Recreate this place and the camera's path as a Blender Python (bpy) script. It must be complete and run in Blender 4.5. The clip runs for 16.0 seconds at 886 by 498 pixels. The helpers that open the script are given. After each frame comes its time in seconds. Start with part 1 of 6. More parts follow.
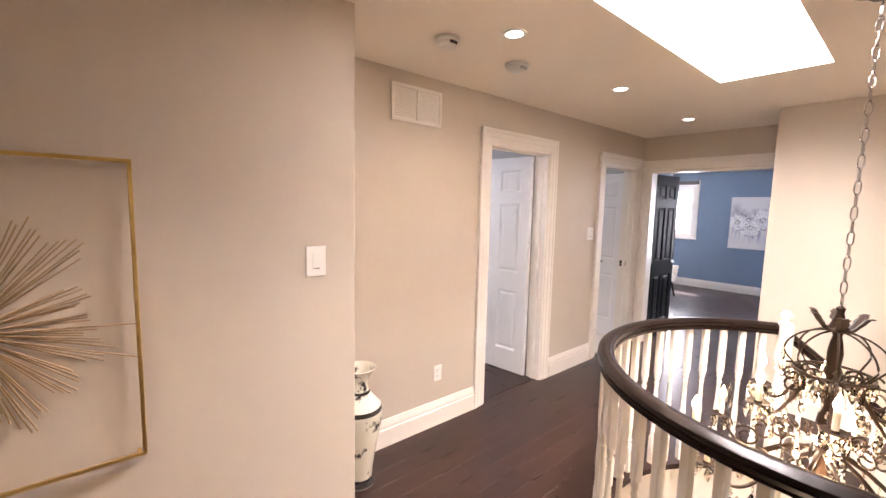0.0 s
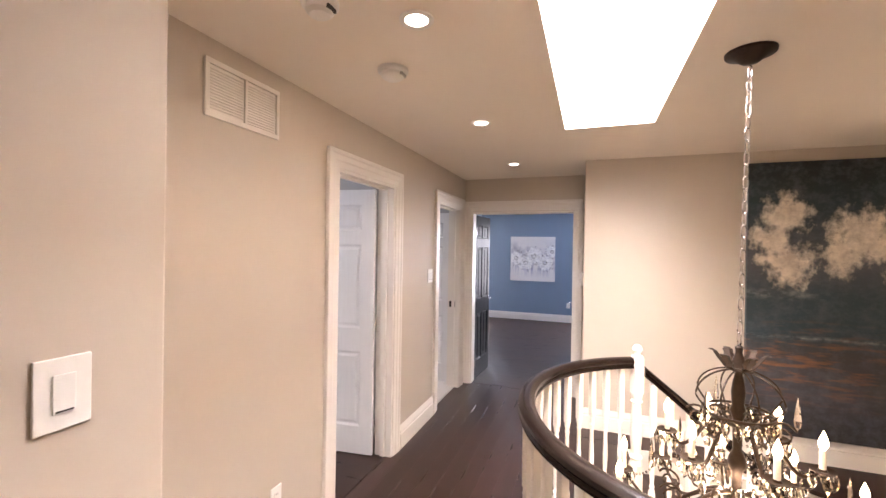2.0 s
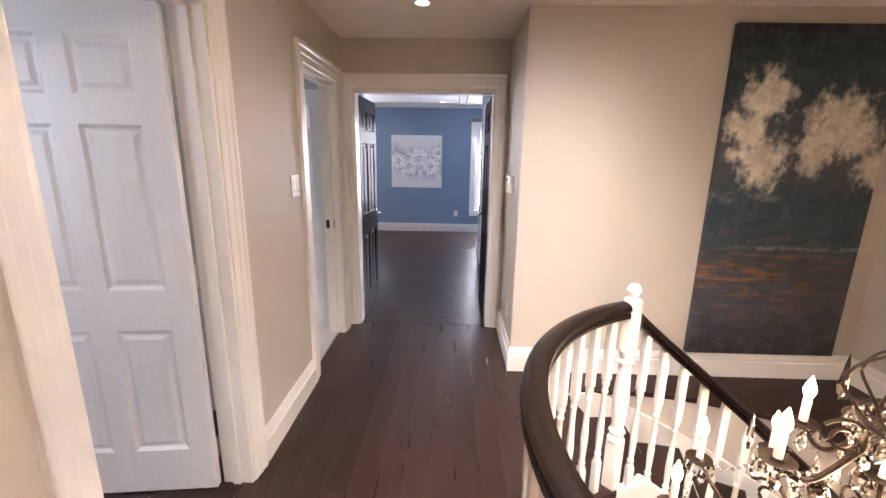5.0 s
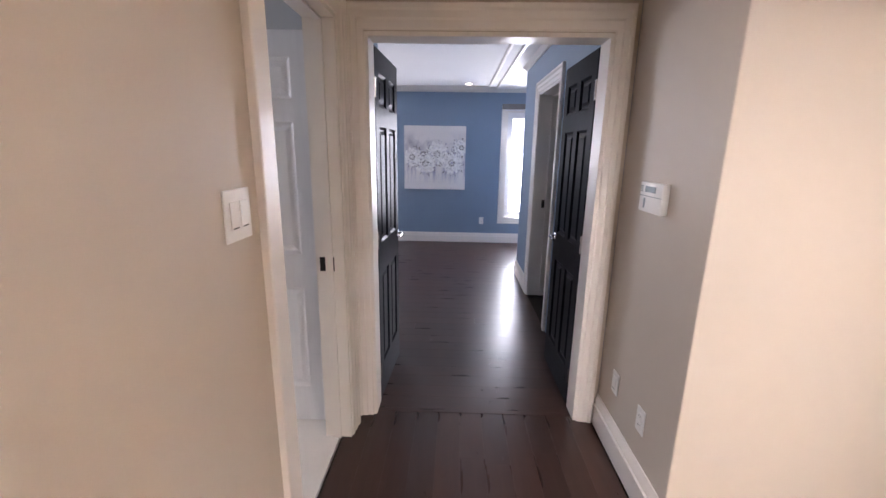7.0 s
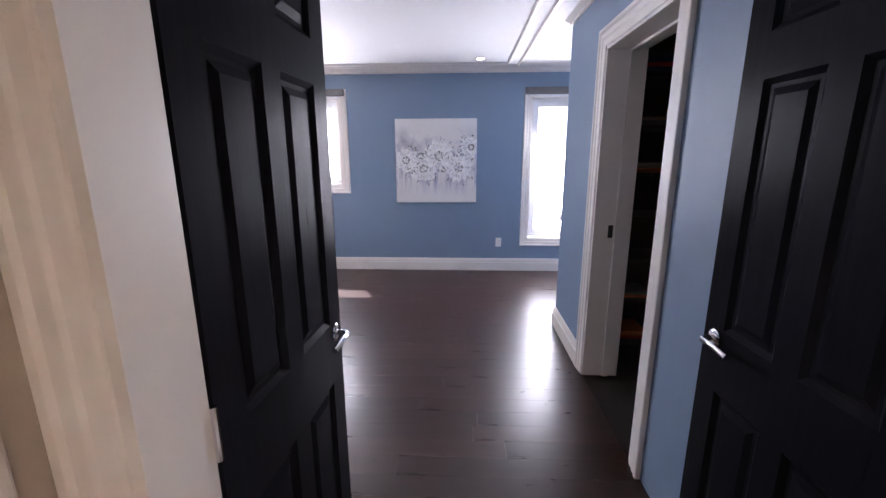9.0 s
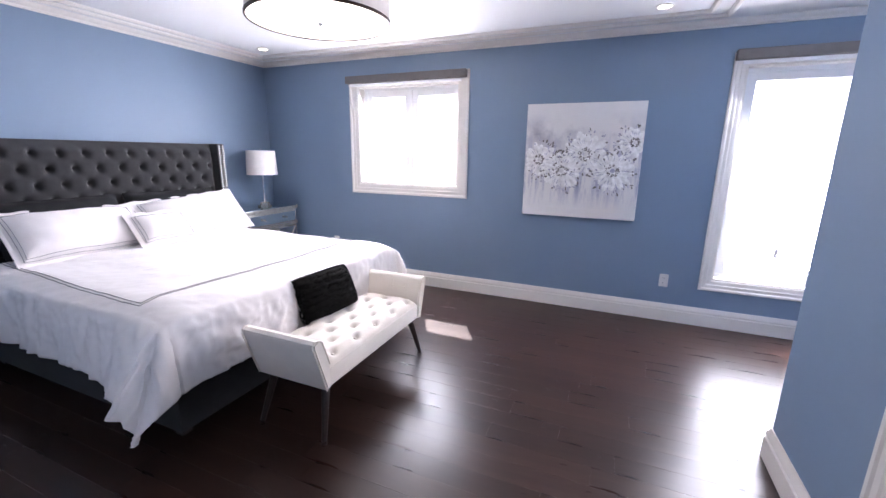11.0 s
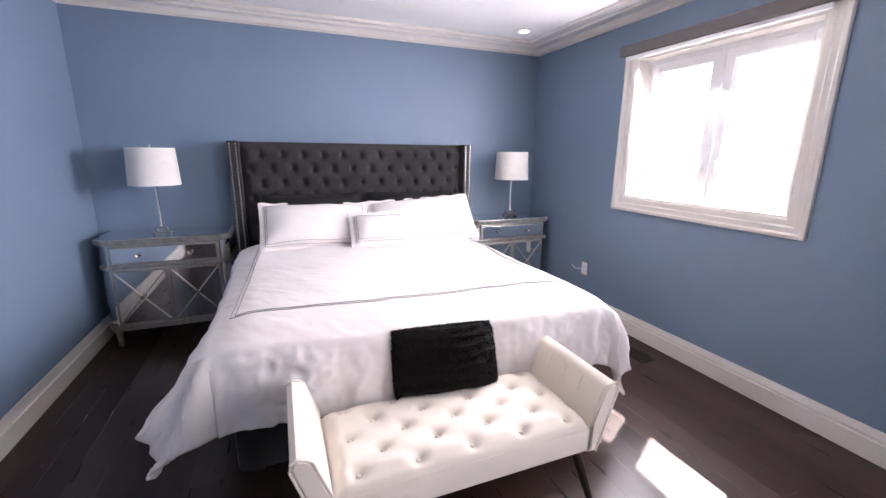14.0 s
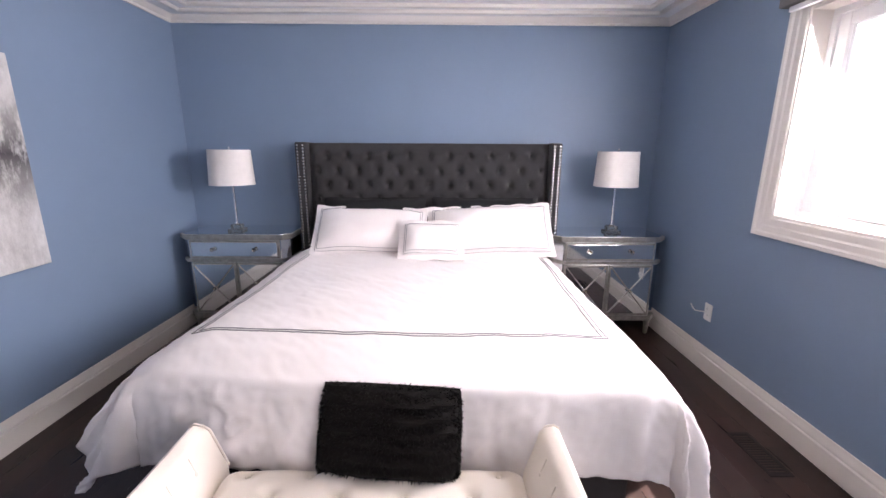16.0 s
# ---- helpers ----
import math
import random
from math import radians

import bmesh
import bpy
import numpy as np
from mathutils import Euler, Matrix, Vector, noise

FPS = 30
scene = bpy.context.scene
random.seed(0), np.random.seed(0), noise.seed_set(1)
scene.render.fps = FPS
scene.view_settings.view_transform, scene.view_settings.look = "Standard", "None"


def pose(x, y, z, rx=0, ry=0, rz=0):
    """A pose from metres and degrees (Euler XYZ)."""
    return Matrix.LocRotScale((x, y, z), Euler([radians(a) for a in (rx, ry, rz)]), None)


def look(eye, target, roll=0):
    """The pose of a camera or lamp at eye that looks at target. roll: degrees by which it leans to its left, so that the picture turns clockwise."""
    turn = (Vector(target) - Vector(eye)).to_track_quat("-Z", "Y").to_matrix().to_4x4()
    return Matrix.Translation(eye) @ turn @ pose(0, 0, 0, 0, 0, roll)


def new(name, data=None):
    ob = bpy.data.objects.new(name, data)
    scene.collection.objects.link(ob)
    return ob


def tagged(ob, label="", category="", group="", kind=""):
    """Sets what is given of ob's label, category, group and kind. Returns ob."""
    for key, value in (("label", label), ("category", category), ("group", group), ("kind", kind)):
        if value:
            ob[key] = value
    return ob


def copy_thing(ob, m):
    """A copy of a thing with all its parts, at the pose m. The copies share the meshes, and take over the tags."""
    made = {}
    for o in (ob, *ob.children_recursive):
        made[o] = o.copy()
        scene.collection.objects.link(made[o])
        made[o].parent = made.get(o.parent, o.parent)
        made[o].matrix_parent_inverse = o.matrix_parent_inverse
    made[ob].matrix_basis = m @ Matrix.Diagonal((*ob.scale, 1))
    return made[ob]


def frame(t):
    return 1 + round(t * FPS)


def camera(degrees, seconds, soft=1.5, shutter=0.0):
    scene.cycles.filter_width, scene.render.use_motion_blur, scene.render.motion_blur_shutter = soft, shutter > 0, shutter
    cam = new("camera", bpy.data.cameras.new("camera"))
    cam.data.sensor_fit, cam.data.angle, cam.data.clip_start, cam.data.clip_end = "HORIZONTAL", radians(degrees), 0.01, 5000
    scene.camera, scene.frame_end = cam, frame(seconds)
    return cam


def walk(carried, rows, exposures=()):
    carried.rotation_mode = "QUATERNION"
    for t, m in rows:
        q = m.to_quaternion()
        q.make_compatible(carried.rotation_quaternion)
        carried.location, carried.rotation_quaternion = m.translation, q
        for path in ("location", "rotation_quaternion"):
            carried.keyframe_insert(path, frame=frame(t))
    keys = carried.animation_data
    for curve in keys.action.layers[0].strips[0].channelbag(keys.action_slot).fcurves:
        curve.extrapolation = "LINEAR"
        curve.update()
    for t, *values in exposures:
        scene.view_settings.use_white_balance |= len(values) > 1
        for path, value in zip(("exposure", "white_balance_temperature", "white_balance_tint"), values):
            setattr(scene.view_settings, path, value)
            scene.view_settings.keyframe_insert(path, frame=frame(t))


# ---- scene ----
cam = camera(94.6, 16.0)
PATH = [
    (0, (-0.109, 0.361, 1.599), (1.186, 1.871, 1.387), 1.3),
    (0.5, (-0.082, 0.537, 1.609), (1.406, 1.871, 1.532), 1.3),
    (1, (-0.081, 0.749, 1.627), (1.577, 1.867, 1.629), 1.2),
    (1.5, (0.021, 0.949, 1.631), (1.814, 1.834, 1.627), 1.0),
    (2, (0.144, 1.127, 1.619), (2.026, 1.805, 1.611), 0.9),
    (2.5, (0.257, 1.317, 1.616), (2.209, 1.751, 1.603), 1.1),
    (3, (0.391, 1.395, 1.58), (2.373, 1.633, 1.462), 1.0),
    (3.2, (0.448, 1.392, 1.564), (2.429, 1.588, 1.378), 0.9),
    (5.3, (1.535, 1.685, 1.531), (3.481, 1.736, 1.07), 0.9),
    (5.5, (1.673, 1.735, 1.519), (3.617, 1.793, 1.055), 0.9),
    (6, (2.021, 1.852, 1.524), (3.964, 1.912, 1.055), 0.8),
    (6.5, (2.379, 1.93, 1.508), (4.323, 1.993, 1.041), 0.8),
    (7, (2.755, 2.015, 1.507), (4.699, 2.068, 1.039), 0.9),
    (7.5, (3.13, 2.055, 1.508), (5.073, 2.1, 1.037), 0.9),
    (8, (3.568, 2.036, 1.507), (5.51, 2.089, 1.035), 0.8),
    (8.2, (3.764, 2.042, 1.477), (5.71, 2.098, 1.017), 0.3),
    (10.3, (5.21, 2.01, 1.444), (7.128, 2.343, 0.985), 0.7),
    (10.5, (5.327, 2.003, 1.442), (7.218, 2.469, 0.988), 0.8),
    (11, (5.607, 2.022, 1.442), (7.402, 2.779, 0.987), 0.8),
    (11.5, (5.858, 2.058, 1.437), (7.53, 3.058, 0.987), 0.9),
    (12, (6.106, 2.035, 1.454), (7.604, 3.28, 1.001), 0.7),
    (12.5, (6.35, 2.061, 1.443), (7.642, 3.517, 0.986), 0.6),
    (13, (6.57, 2.091, 1.447), (7.657, 3.707, 0.993), 0.7),
    (13.5, (6.793, 2.103, 1.445), (7.685, 3.834, 0.992), 0.5),
    (14, (7.004, 2.172, 1.433), (7.721, 3.982, 0.974), 0.6),
    (14.5, (7.199, 2.273, 1.449), (7.731, 4.144, 0.985), 0.5),
    (15, (7.405, 2.328, 1.448), (7.746, 4.245, 0.991), 0.3),
    (15.5, (7.595, 2.397, 1.43), (7.765, 4.336, 0.97), 0.4),
    (16, (7.776, 2.528, 1.441), (7.789, 4.473, 0.977), 0.3),
]
walk(cam, [(t, look(eye, target, roll)) for t, eye, target, roll in PATH], exposures=[(0, 2.30, 6450, 22), (1.5, 2.24, 6450, 22), (3, 2.12, 6400, 23), (5.5, 1.98, 6250, 21), (7, 1.86, 6200, 22), (8, 1.86, 6300, 25), (10.5, 2.22, 6150, 22), (11.5, 2.08, 6350, 22), (14, 1.98, 6650, 24), (16, 1.82, 6800, 25)])

# ---------------- world, sun and large lights ----------------
world = bpy.data.worlds.new("sky")
scene.world = world
world.use_nodes = True
wn = world.node_tree.nodes
sky = wn.new("ShaderNodeTexSky")
sky.sky_type = "NISHITA"
sky.sun_disc = False
sky.sun_elevation = radians(48)
sky.sun_rotation = radians(64)
wn["Background"].inputs[1].default_value = 0.06
world.node_tree.links.new(sky.outputs[0], wn["Background"].inputs[0])

sun = new("sun", bpy.data.lights.new("sun", "SUN"))
sun.data.energy, sun.data.angle, sun.data.color = 5.0, radians(0.5), (1.0, 0.95, 0.88)
sun.matrix_world = look((0.94, 0.52, 1.2), (0, 0, 0))


def area_lamp(name, eye, target, w, h, power, colour):
    ob = new(name, bpy.data.lights.new(name, "AREA"))
    ob.data.shape, ob.data.size, ob.data.size_y = "RECTANGLE", w, h
    ob.data.energy, ob.data.color = power, colour
    ob.matrix_world = look(eye, target)
    return ob


DAY = (0.93, 0.96, 1.0)
WARM = (1.0, 0.73, 0.46)
area_lamp("window_daylight", (9.80, 4.12, 1.6), (6, 4.12, -0.2), 1.15, 1.0, 28, DAY)
area_lamp("window_daylight", (9.80, 0.80, 1.25), (6, 1.1, -0.4), 0.85, 1.7, 32, DAY)
area_lamp("skylight_daylight", (1.96, 1.03, 3.05), (1.96, 1.03, 0), 2.05, 0.52, 48, (1.0, 0.94, 0.86))
# Unseen lamp without a window, added to light the open side room door.
area_lamp("side_room_fill", (1.2, 4.3, 1.5), (3.0, 3.2, 1.0), 1.0, 1.2, 9, DAY)
# Added lamp with no window behind it, to brighten the bathroom.
area_lamp("bathroom_fill", (4.4, 5.6, 1.8), (4.3, 2.6, 1.2), 0.7, 0.7, 7, DAY)
# The first is an added, unseen fill lamp that brightens the near wall.
for px, py in ((-1.0, 0.7), (1.480, 1.722), (2.715, 1.805), (4.060, 1.828)):
    lamp = new("downlight_and_fill_beam", bpy.data.lights.new("downlight_and_fill_beam", "SPOT"))
    lamp.data.energy, lamp.data.spot_size, lamp.data.spot_blend = (20 if px < 0 else 1.5 if px > 4 else 4), radians(140), 0.8
    lamp.data.shadow_soft_size, lamp.data.color = 0.04, WARM
    lamp.location = (px, py, 2.405)
glow = new("chandelier_light", bpy.data.lights.new("chandelier_light", "POINT"))
glow.data.energy, glow.data.shadow_soft_size, glow.data.color = 18, 0.10, WARM
glow.location = (2.155, 0.54, 0.60)
drum_glow = new("drum_light", bpy.data.lights.new("drum_light", "POINT"))
drum_glow.data.energy, drum_glow.data.shadow_soft_size, drum_glow.data.color = 9, 0.1, (1.0, 0.85, 0.66)
drum_glow.location = (7.85, 3.79, 2.31)


# ---------------- materials ----------------
def mat(name, colour, rough=0.5, metal=0.0, scale=8.0, vary=0.08, bump=0.0, fine=120.0, coat=0.0, stretch=(1, 1, 1), emit=0.0, trans=0.0, sheen=0.0, per_object=0.0, spec=0.5):
    """Two scales of tone, a fine relief and a roughness that wanders a little."""
    m = bpy.data.materials.new(name)
    m.use_nodes = True
    n, l = m.node_tree.nodes, m.node_tree.links
    b = n["Principled BSDF"]
    tc = n.new("ShaderNodeTexCoord")
    mp = n.new("ShaderNodeMapping")
    mp.inputs["Scale"].default_value = stretch
    l.new(tc.outputs["Object"], mp.inputs[0])
    big, small = n.new("ShaderNodeTexNoise"), n.new("ShaderNodeTexNoise")
    big.inputs["Scale"].default_value, small.inputs["Scale"].default_value = scale, fine
    big.inputs["Detail"].default_value = 5
    l.new(mp.outputs[0], big.inputs[0]), l.new(mp.outputs[0], small.inputs[0])
    add = n.new("ShaderNodeMath")
    add.operation = "MULTIPLY_ADD"
    l.new(small.outputs[0], add.inputs[0])
    add.inputs[1].default_value = 0.35
    l.new(big.outputs[0], add.inputs[2])
    ramp = n.new("ShaderNodeValToRGB")
    ramp.color_ramp.elements[0].position, ramp.color_ramp.elements[1].position = 0.4, 0.95
    dark = tuple(c * (1 - vary) for c in colour)
    light = tuple(min(1, c * (1 + vary)) for c in colour)
    ramp.color_ramp.elements[0].color, ramp.color_ramp.elements[1].color = (*dark, 1), (*light, 1)
    l.new(add.outputs[0], ramp.inputs[0])
    out = ramp.outputs[0]
    if per_object:
        info, hsv = n.new("ShaderNodeObjectInfo"), n.new("ShaderNodeHueSaturation")
        mr = n.new("ShaderNodeMapRange")
        mr.inputs[3].default_value, mr.inputs[4].default_value = 1 - per_object, 1 + per_object
        l.new(info.outputs["Random"], mr.inputs[0]), l.new(mr.outputs[0], hsv.inputs["Value"]), l.new(out, hsv.inputs["Color"])
        out = hsv.outputs[0]
    l.new(out, b.inputs["Base Color"])
    rr = n.new("ShaderNodeMapRange")
    rr.inputs[3].default_value, rr.inputs[4].default_value = max(0.0, rough - 0.06), min(1.0, rough + 0.06)
    l.new(big.outputs[0], rr.inputs[0]), l.new(rr.outputs[0], b.inputs["Roughness"])
    b.inputs["Metallic"].default_value = metal
    b.inputs["Specular IOR Level"].default_value = spec
    b.inputs["Coat Weight"].default_value = coat
    b.inputs["Coat Roughness"].default_value = 0.2
    b.inputs["Transmission Weight"].default_value = trans
    b.inputs["Sheen Weight"].default_value = sheen
    if emit:
        b.inputs["Emission Color"].default_value = (*colour, 1)
        b.inputs["Emission Strength"].default_value = emit
    if bump:
        bp = n.new("ShaderNodeBump")
        bp.inputs["Strength"].default_value, bp.inputs["Distance"].default_value = bump, 0.002
        l.new(add.outputs[0], bp.inputs["Height"]), l.new(bp.outputs[0], b.inputs["Normal"])
    return m


# Dark taupe imitates the shaded gap past the bathroom door's edge.
M_SHADESTRIP = mat("shade_strip_taupe", (0.16, 0.135, 0.12), 0.6, scale=1.5, vary=0.04, bump=0.1, fine=260)
M_BEIGE = mat("beige_wall_paint", (0.53, 0.465, 0.39), 0.55, scale=1.5, vary=0.03, bump=0.12, fine=260)
M_BLUE = mat("blue_wall_paint", (0.186, 0.262, 0.368), 0.5, scale=1.5, vary=0.03, bump=0.12, fine=260)
M_GREYWALL = mat("grey_wall_paint", (0.42, 0.42, 0.41), 0.6, scale=1.5, vary=0.04, bump=0.1, fine=260)
M_CEIL = mat("ceiling_paint", (0.83, 0.765, 0.68), 0.75, scale=1.2, vary=0.03, bump=0.15, fine=300)
M_CEILW = mat("white_ceiling_paint", (0.80, 0.80, 0.80), 0.75, scale=1.2, vary=0.02, bump=0.15, fine=300)
M_TRIM = mat("white_semi_gloss_trim", (0.75, 0.71, 0.66), 0.33, scale=2, vary=0.008)
M_DOORW = mat("white_door_paint", (0.74, 0.74, 0.75), 0.32, scale=4, vary=0.03, bump=0.15, fine=60, stretch=(14, 14, 1))
M_BLACKDOOR = mat("black_door_lacquer", (0.010, 0.0105, 0.014), 0.30, scale=4, vary=0.2, bump=0.12, fine=40, stretch=(16, 16, 1), spec=0.02)
M_WOOD = mat("dark_walnut_plank", (0.031, 0.0155, 0.0120), 0.29, scale=2.6, vary=0.28, bump=0.05, fine=22, stretch=(7, 0.6, 7), coat=0.05, per_object=0.22, spec=0.34)
M_SUBFLOOR = mat("plank_gap_dark", (0.012, 0.008, 0.006), 0.7, scale=4, vary=0.2)
M_TREAD = mat("dark_stair_tread", (0.030, 0.0145, 0.010), 0.42, scale=5, vary=0.18, bump=0.1, fine=30, spec=0.3)
M_RAIL = mat("dark_stained_handrail", (0.0085, 0.0045, 0.0035), 0.24, scale=6, vary=0.15, bump=0.03, fine=40, spec=0.3)
M_STAIRW = mat("white_stair_paint", (0.76, 0.73, 0.68), 0.35, scale=4, vary=0.03, bump=0.06)
M_PLASTIC = mat("white_plastic", (0.78, 0.77, 0.74), 0.35, scale=6, vary=0.02)
M_DARKSLOT = mat("dark_slot", (0.03, 0.03, 0.03), 0.6, scale=6, vary=0.1)
M_LCD = mat("grey_display", (0.22, 0.27, 0.28), 0.2, scale=6, vary=0.05)
M_CHROME = mat("polished_chrome", (0.78, 0.78, 0.80), 0.12, 1.0, scale=10, vary=0.03)
M_BLACKMETAL = mat("black_metal", (0.014, 0.013, 0.013), 0.35, 0.6, scale=10, vary=0.2)
M_BRONZE = mat("dark_bronze_iron", (0.034, 0.020, 0.012), 0.42, 0.4, scale=14, vary=0.45, bump=0.4, fine=80, spec=0.28)
M_ROD = mat("matte_champagne_rod", (0.40, 0.29, 0.17), 0.5, 0.45, scale=14, vary=0.2)
M_GOLD = mat("brushed_gold_metal", (0.62, 0.43, 0.16), 0.32, 0.9, scale=14, vary=0.15)
M_TILE = mat("pale_floor_tile", (0.55, 0.53, 0.5), 0.3, scale=2, vary=0.08)
M_COUNTER = mat("grey_stone_counter", (0.5, 0.5, 0.52), 0.2, scale=30, vary=0.2)
M_LINEN = mat("white_cotton", (0.83, 0.785, 0.77), 0.85, scale=5, vary=0.025, bump=0.35, fine=420, sheen=0.2)
M_STRIPE = mat("grey_embroidered_line", (0.27, 0.26, 0.27), 0.85, scale=40, vary=0.15)
M_CHARCOAL = mat("charcoal_linen_upholstery", (0.025, 0.024, 0.026), 0.88, scale=18, vary=0.3, bump=0.6, fine=520, sheen=0.14)
M_BLACKCLOTH = mat("black_cotton", (0.009, 0.009, 0.011), 0.9, scale=12, vary=0.25, bump=0.4, fine=420)
M_NAIL = mat("silver_nailhead", (0.75, 0.73, 0.70), 0.22, 1.0, scale=12, vary=0.1)
M_IVORY = mat("ivory_velvet", (0.79, 0.72, 0.635), 0.82, scale=7, vary=0.06, bump=0.3, fine=420, sheen=0.4)
M_LEG = mat("dark_espresso_leg", (0.022, 0.013, 0.011), 0.3, scale=8, vary=0.3, coat=0.2, stretch=(6, 6, 1))
M_FUR = mat("black_faux_fur", (0.006, 0.005, 0.0045), 0.8, scale=9, vary=0.7, bump=0.8, fine=160, stretch=(1, 1, 6), spec=0.2)
M_MIRROR = mat("aged_mirror_glass", (0.82, 0.84, 0.85), 0.04, 1.0, scale=3, vary=0.03)
M_SILVER = mat("antique_silver_leaf", (0.40, 0.38, 0.345), 0.36, 0.85, scale=24, vary=0.25, bump=0.3)
M_CRYSTAL = mat("clear_crystal", (0.97, 0.90, 0.78), 0.03, trans=1.0, scale=5, vary=0.0)
M_SHADE = mat("white_linen_lampshade", (0.78, 0.75, 0.72), 0.9, scale=30, vary=0.04, bump=0.3, fine=500)
M_FLAME = mat("glowing_candle_bulb", (1.0, 0.72, 0.36), 0.4, vary=0.0, emit=9.0)
M_CANDLE = mat("ivory_candle_sleeve", (0.78, 0.70, 0.55), 0.5, scale=10, vary=0.05)
M_DOWN = mat("lit_downlight_lens", (1.0, 0.90, 0.74), 0.4, vary=0.0, emit=4.5)
M_DIFF = mat("lit_drum_diffuser", (1.0, 0.93, 0.80), 0.5, vary=0.0, emit=0.8)
M_BLIND = mat("taupe_blind_cassette", (0.16, 0.145, 0.14), 0.6, scale=20, vary=0.1)
M_VINYL = mat("white_vinyl_frame", (0.78, 0.78, 0.79), 0.35, scale=5, vary=0.02)
M_SOFFIT = mat("white_soffit", (0.7, 0.7, 0.7), 0.7, scale=3, vary=0.05)
M_GROUND = mat("pale_driveway", (0.35, 0.35, 0.34), 0.85, scale=0.4, vary=0.15)
M_BACKDROP = mat("glowing_backdrop_white", (0.92, 0.95, 1.0), 1.0, vary=0.0, emit=1.1)
M_CANVAS = mat("canvas_edge_grey", (0.62, 0.61, 0.60), 0.85, scale=20, vary=0.08, bump=0.4)
M_PETAL = mat("thick_white_petal_paint", (0.87, 0.86, 0.84), 0.7, scale=26, vary=0.25, bump=0.8, fine=90)
M_PETALG = mat("grey_lilac_petal_paint", (0.42, 0.42, 0.50), 0.7, scale=26, vary=0.35, bump=0.8, fine=90)
M_OCHRE = mat("dark_ochre_paint_dots", (0.17, 0.155, 0.15), 0.7, scale=40, vary=0.6)
M_PORCELAIN = mat("white_porcelain", (0.72, 0.69, 0.60), 0.15, scale=6, vary=0.05, coat=0.4)
M_WOODMED = mat("dark_closet_wood", (0.045, 0.028, 0.02), 0.5, scale=4, vary=0.3, stretch=(1, 8, 8))
M_FOLD = [mat("folded_cloth_" + k, c, 0.9, scale=14, vary=0.15, bump=0.5) for k, c in (("red", (0.35, 0.03, 0.02)), ("grey", (0.16, 0.16, 0.17)), ("tan", (0.33, 0.26, 0.18)), ("navy", (0.02, 0.025, 0.05)), ("orange", (0.45, 0.13, 0.04)))]


def glass_mat():
    m = bpy.data.materials.new("window_glass")
    m.use_nodes = True
    b = m.node_tree.nodes["Principled BSDF"]
    b.inputs["Transmission Weight"].default_value = 1.0
    b.inputs["Roughness"].default_value = 0.0
    b.inputs["IOR"].default_value = 1.45
    return m


M_GLASS = glass_mat()


# ---------------- mesh helpers ----------------
def link(name, bm, material, parent=None, label="", smooth=False):
    me = bpy.data.meshes.new(name)
    bmesh.ops.recalc_face_normals(bm, faces=bm.faces)
    bm.to_mesh(me)
    bm.free()
    for m in (material if isinstance(material, (list, tuple)) else [material]):
        me.materials.append(m)
    if smooth:
        me.shade_smooth()
        me.set_sharp_from_angle(angle=radians(38))
    ob = new(name, me)
    if parent:
        ob.parent = parent
    if label:
        ob["label"] = label
    return ob


def part(name, bm, material, parent, label="", smooth=False):
    return link(name, bm, material, parent, label, smooth)


def structure(name, bm, material, label, category, smooth=False):
    return tagged(link(name, bm, material, None, "", smooth), label, category, kind="structure")


def thing(name, m, label, category, group="", kind=""):
    ob = new(name)
    ob.empty_display_size = 0.1
    ob.matrix_world = m
    return tagged(ob, label, category, group, kind)


def box(bm, x0, x1, y0, y1, z0, z1, bevel=0.0, seg=2):
    geo = bmesh.ops.create_cube(bm, size=1.0)
    vs = geo["verts"]
    for v in vs:
        v.co = Vector((x0 + (v.co.x + 0.5) * (x1 - x0), y0 + (v.co.y + 0.5) * (y1 - y0), z0 + (v.co.z + 0.5) * (z1 - z0)))
    if bevel:
        es = list({e for v in vs for e in v.link_edges})
        bmesh.ops.bevel(bm, geom=es, offset=bevel, segments=seg, affect="EDGES", profile=0.5)
    return bm


def boxes(*rows, bevel=0.0):
    bm = bmesh.new()
    for r in rows:
        box(bm, *r, bevel=bevel)
    return bm


def lathe(profile, seg=24, bm=None, centre=(0, 0, 0), caps=True):
    """A turned solid from (radius, z) rows."""
    bm = bm or bmesh.new()
    rings = []
    for r, z in profile:
        rings.append([bm.verts.new((centre[0] + r * math.cos(2 * math.pi * i / seg), centre[1] + r * math.sin(2 * math.pi * i / seg), centre[2] + z)) for i in range(seg)])
    for a, b in zip(rings, rings[1:]):
        for i in range(seg):
            bm.faces.new((a[i], a[(i + 1) % seg], b[(i + 1) % seg], b[i]))
    if caps:
        for ring in (rings[0], rings[-1]):
            bm.faces.new(ring)
    return bm


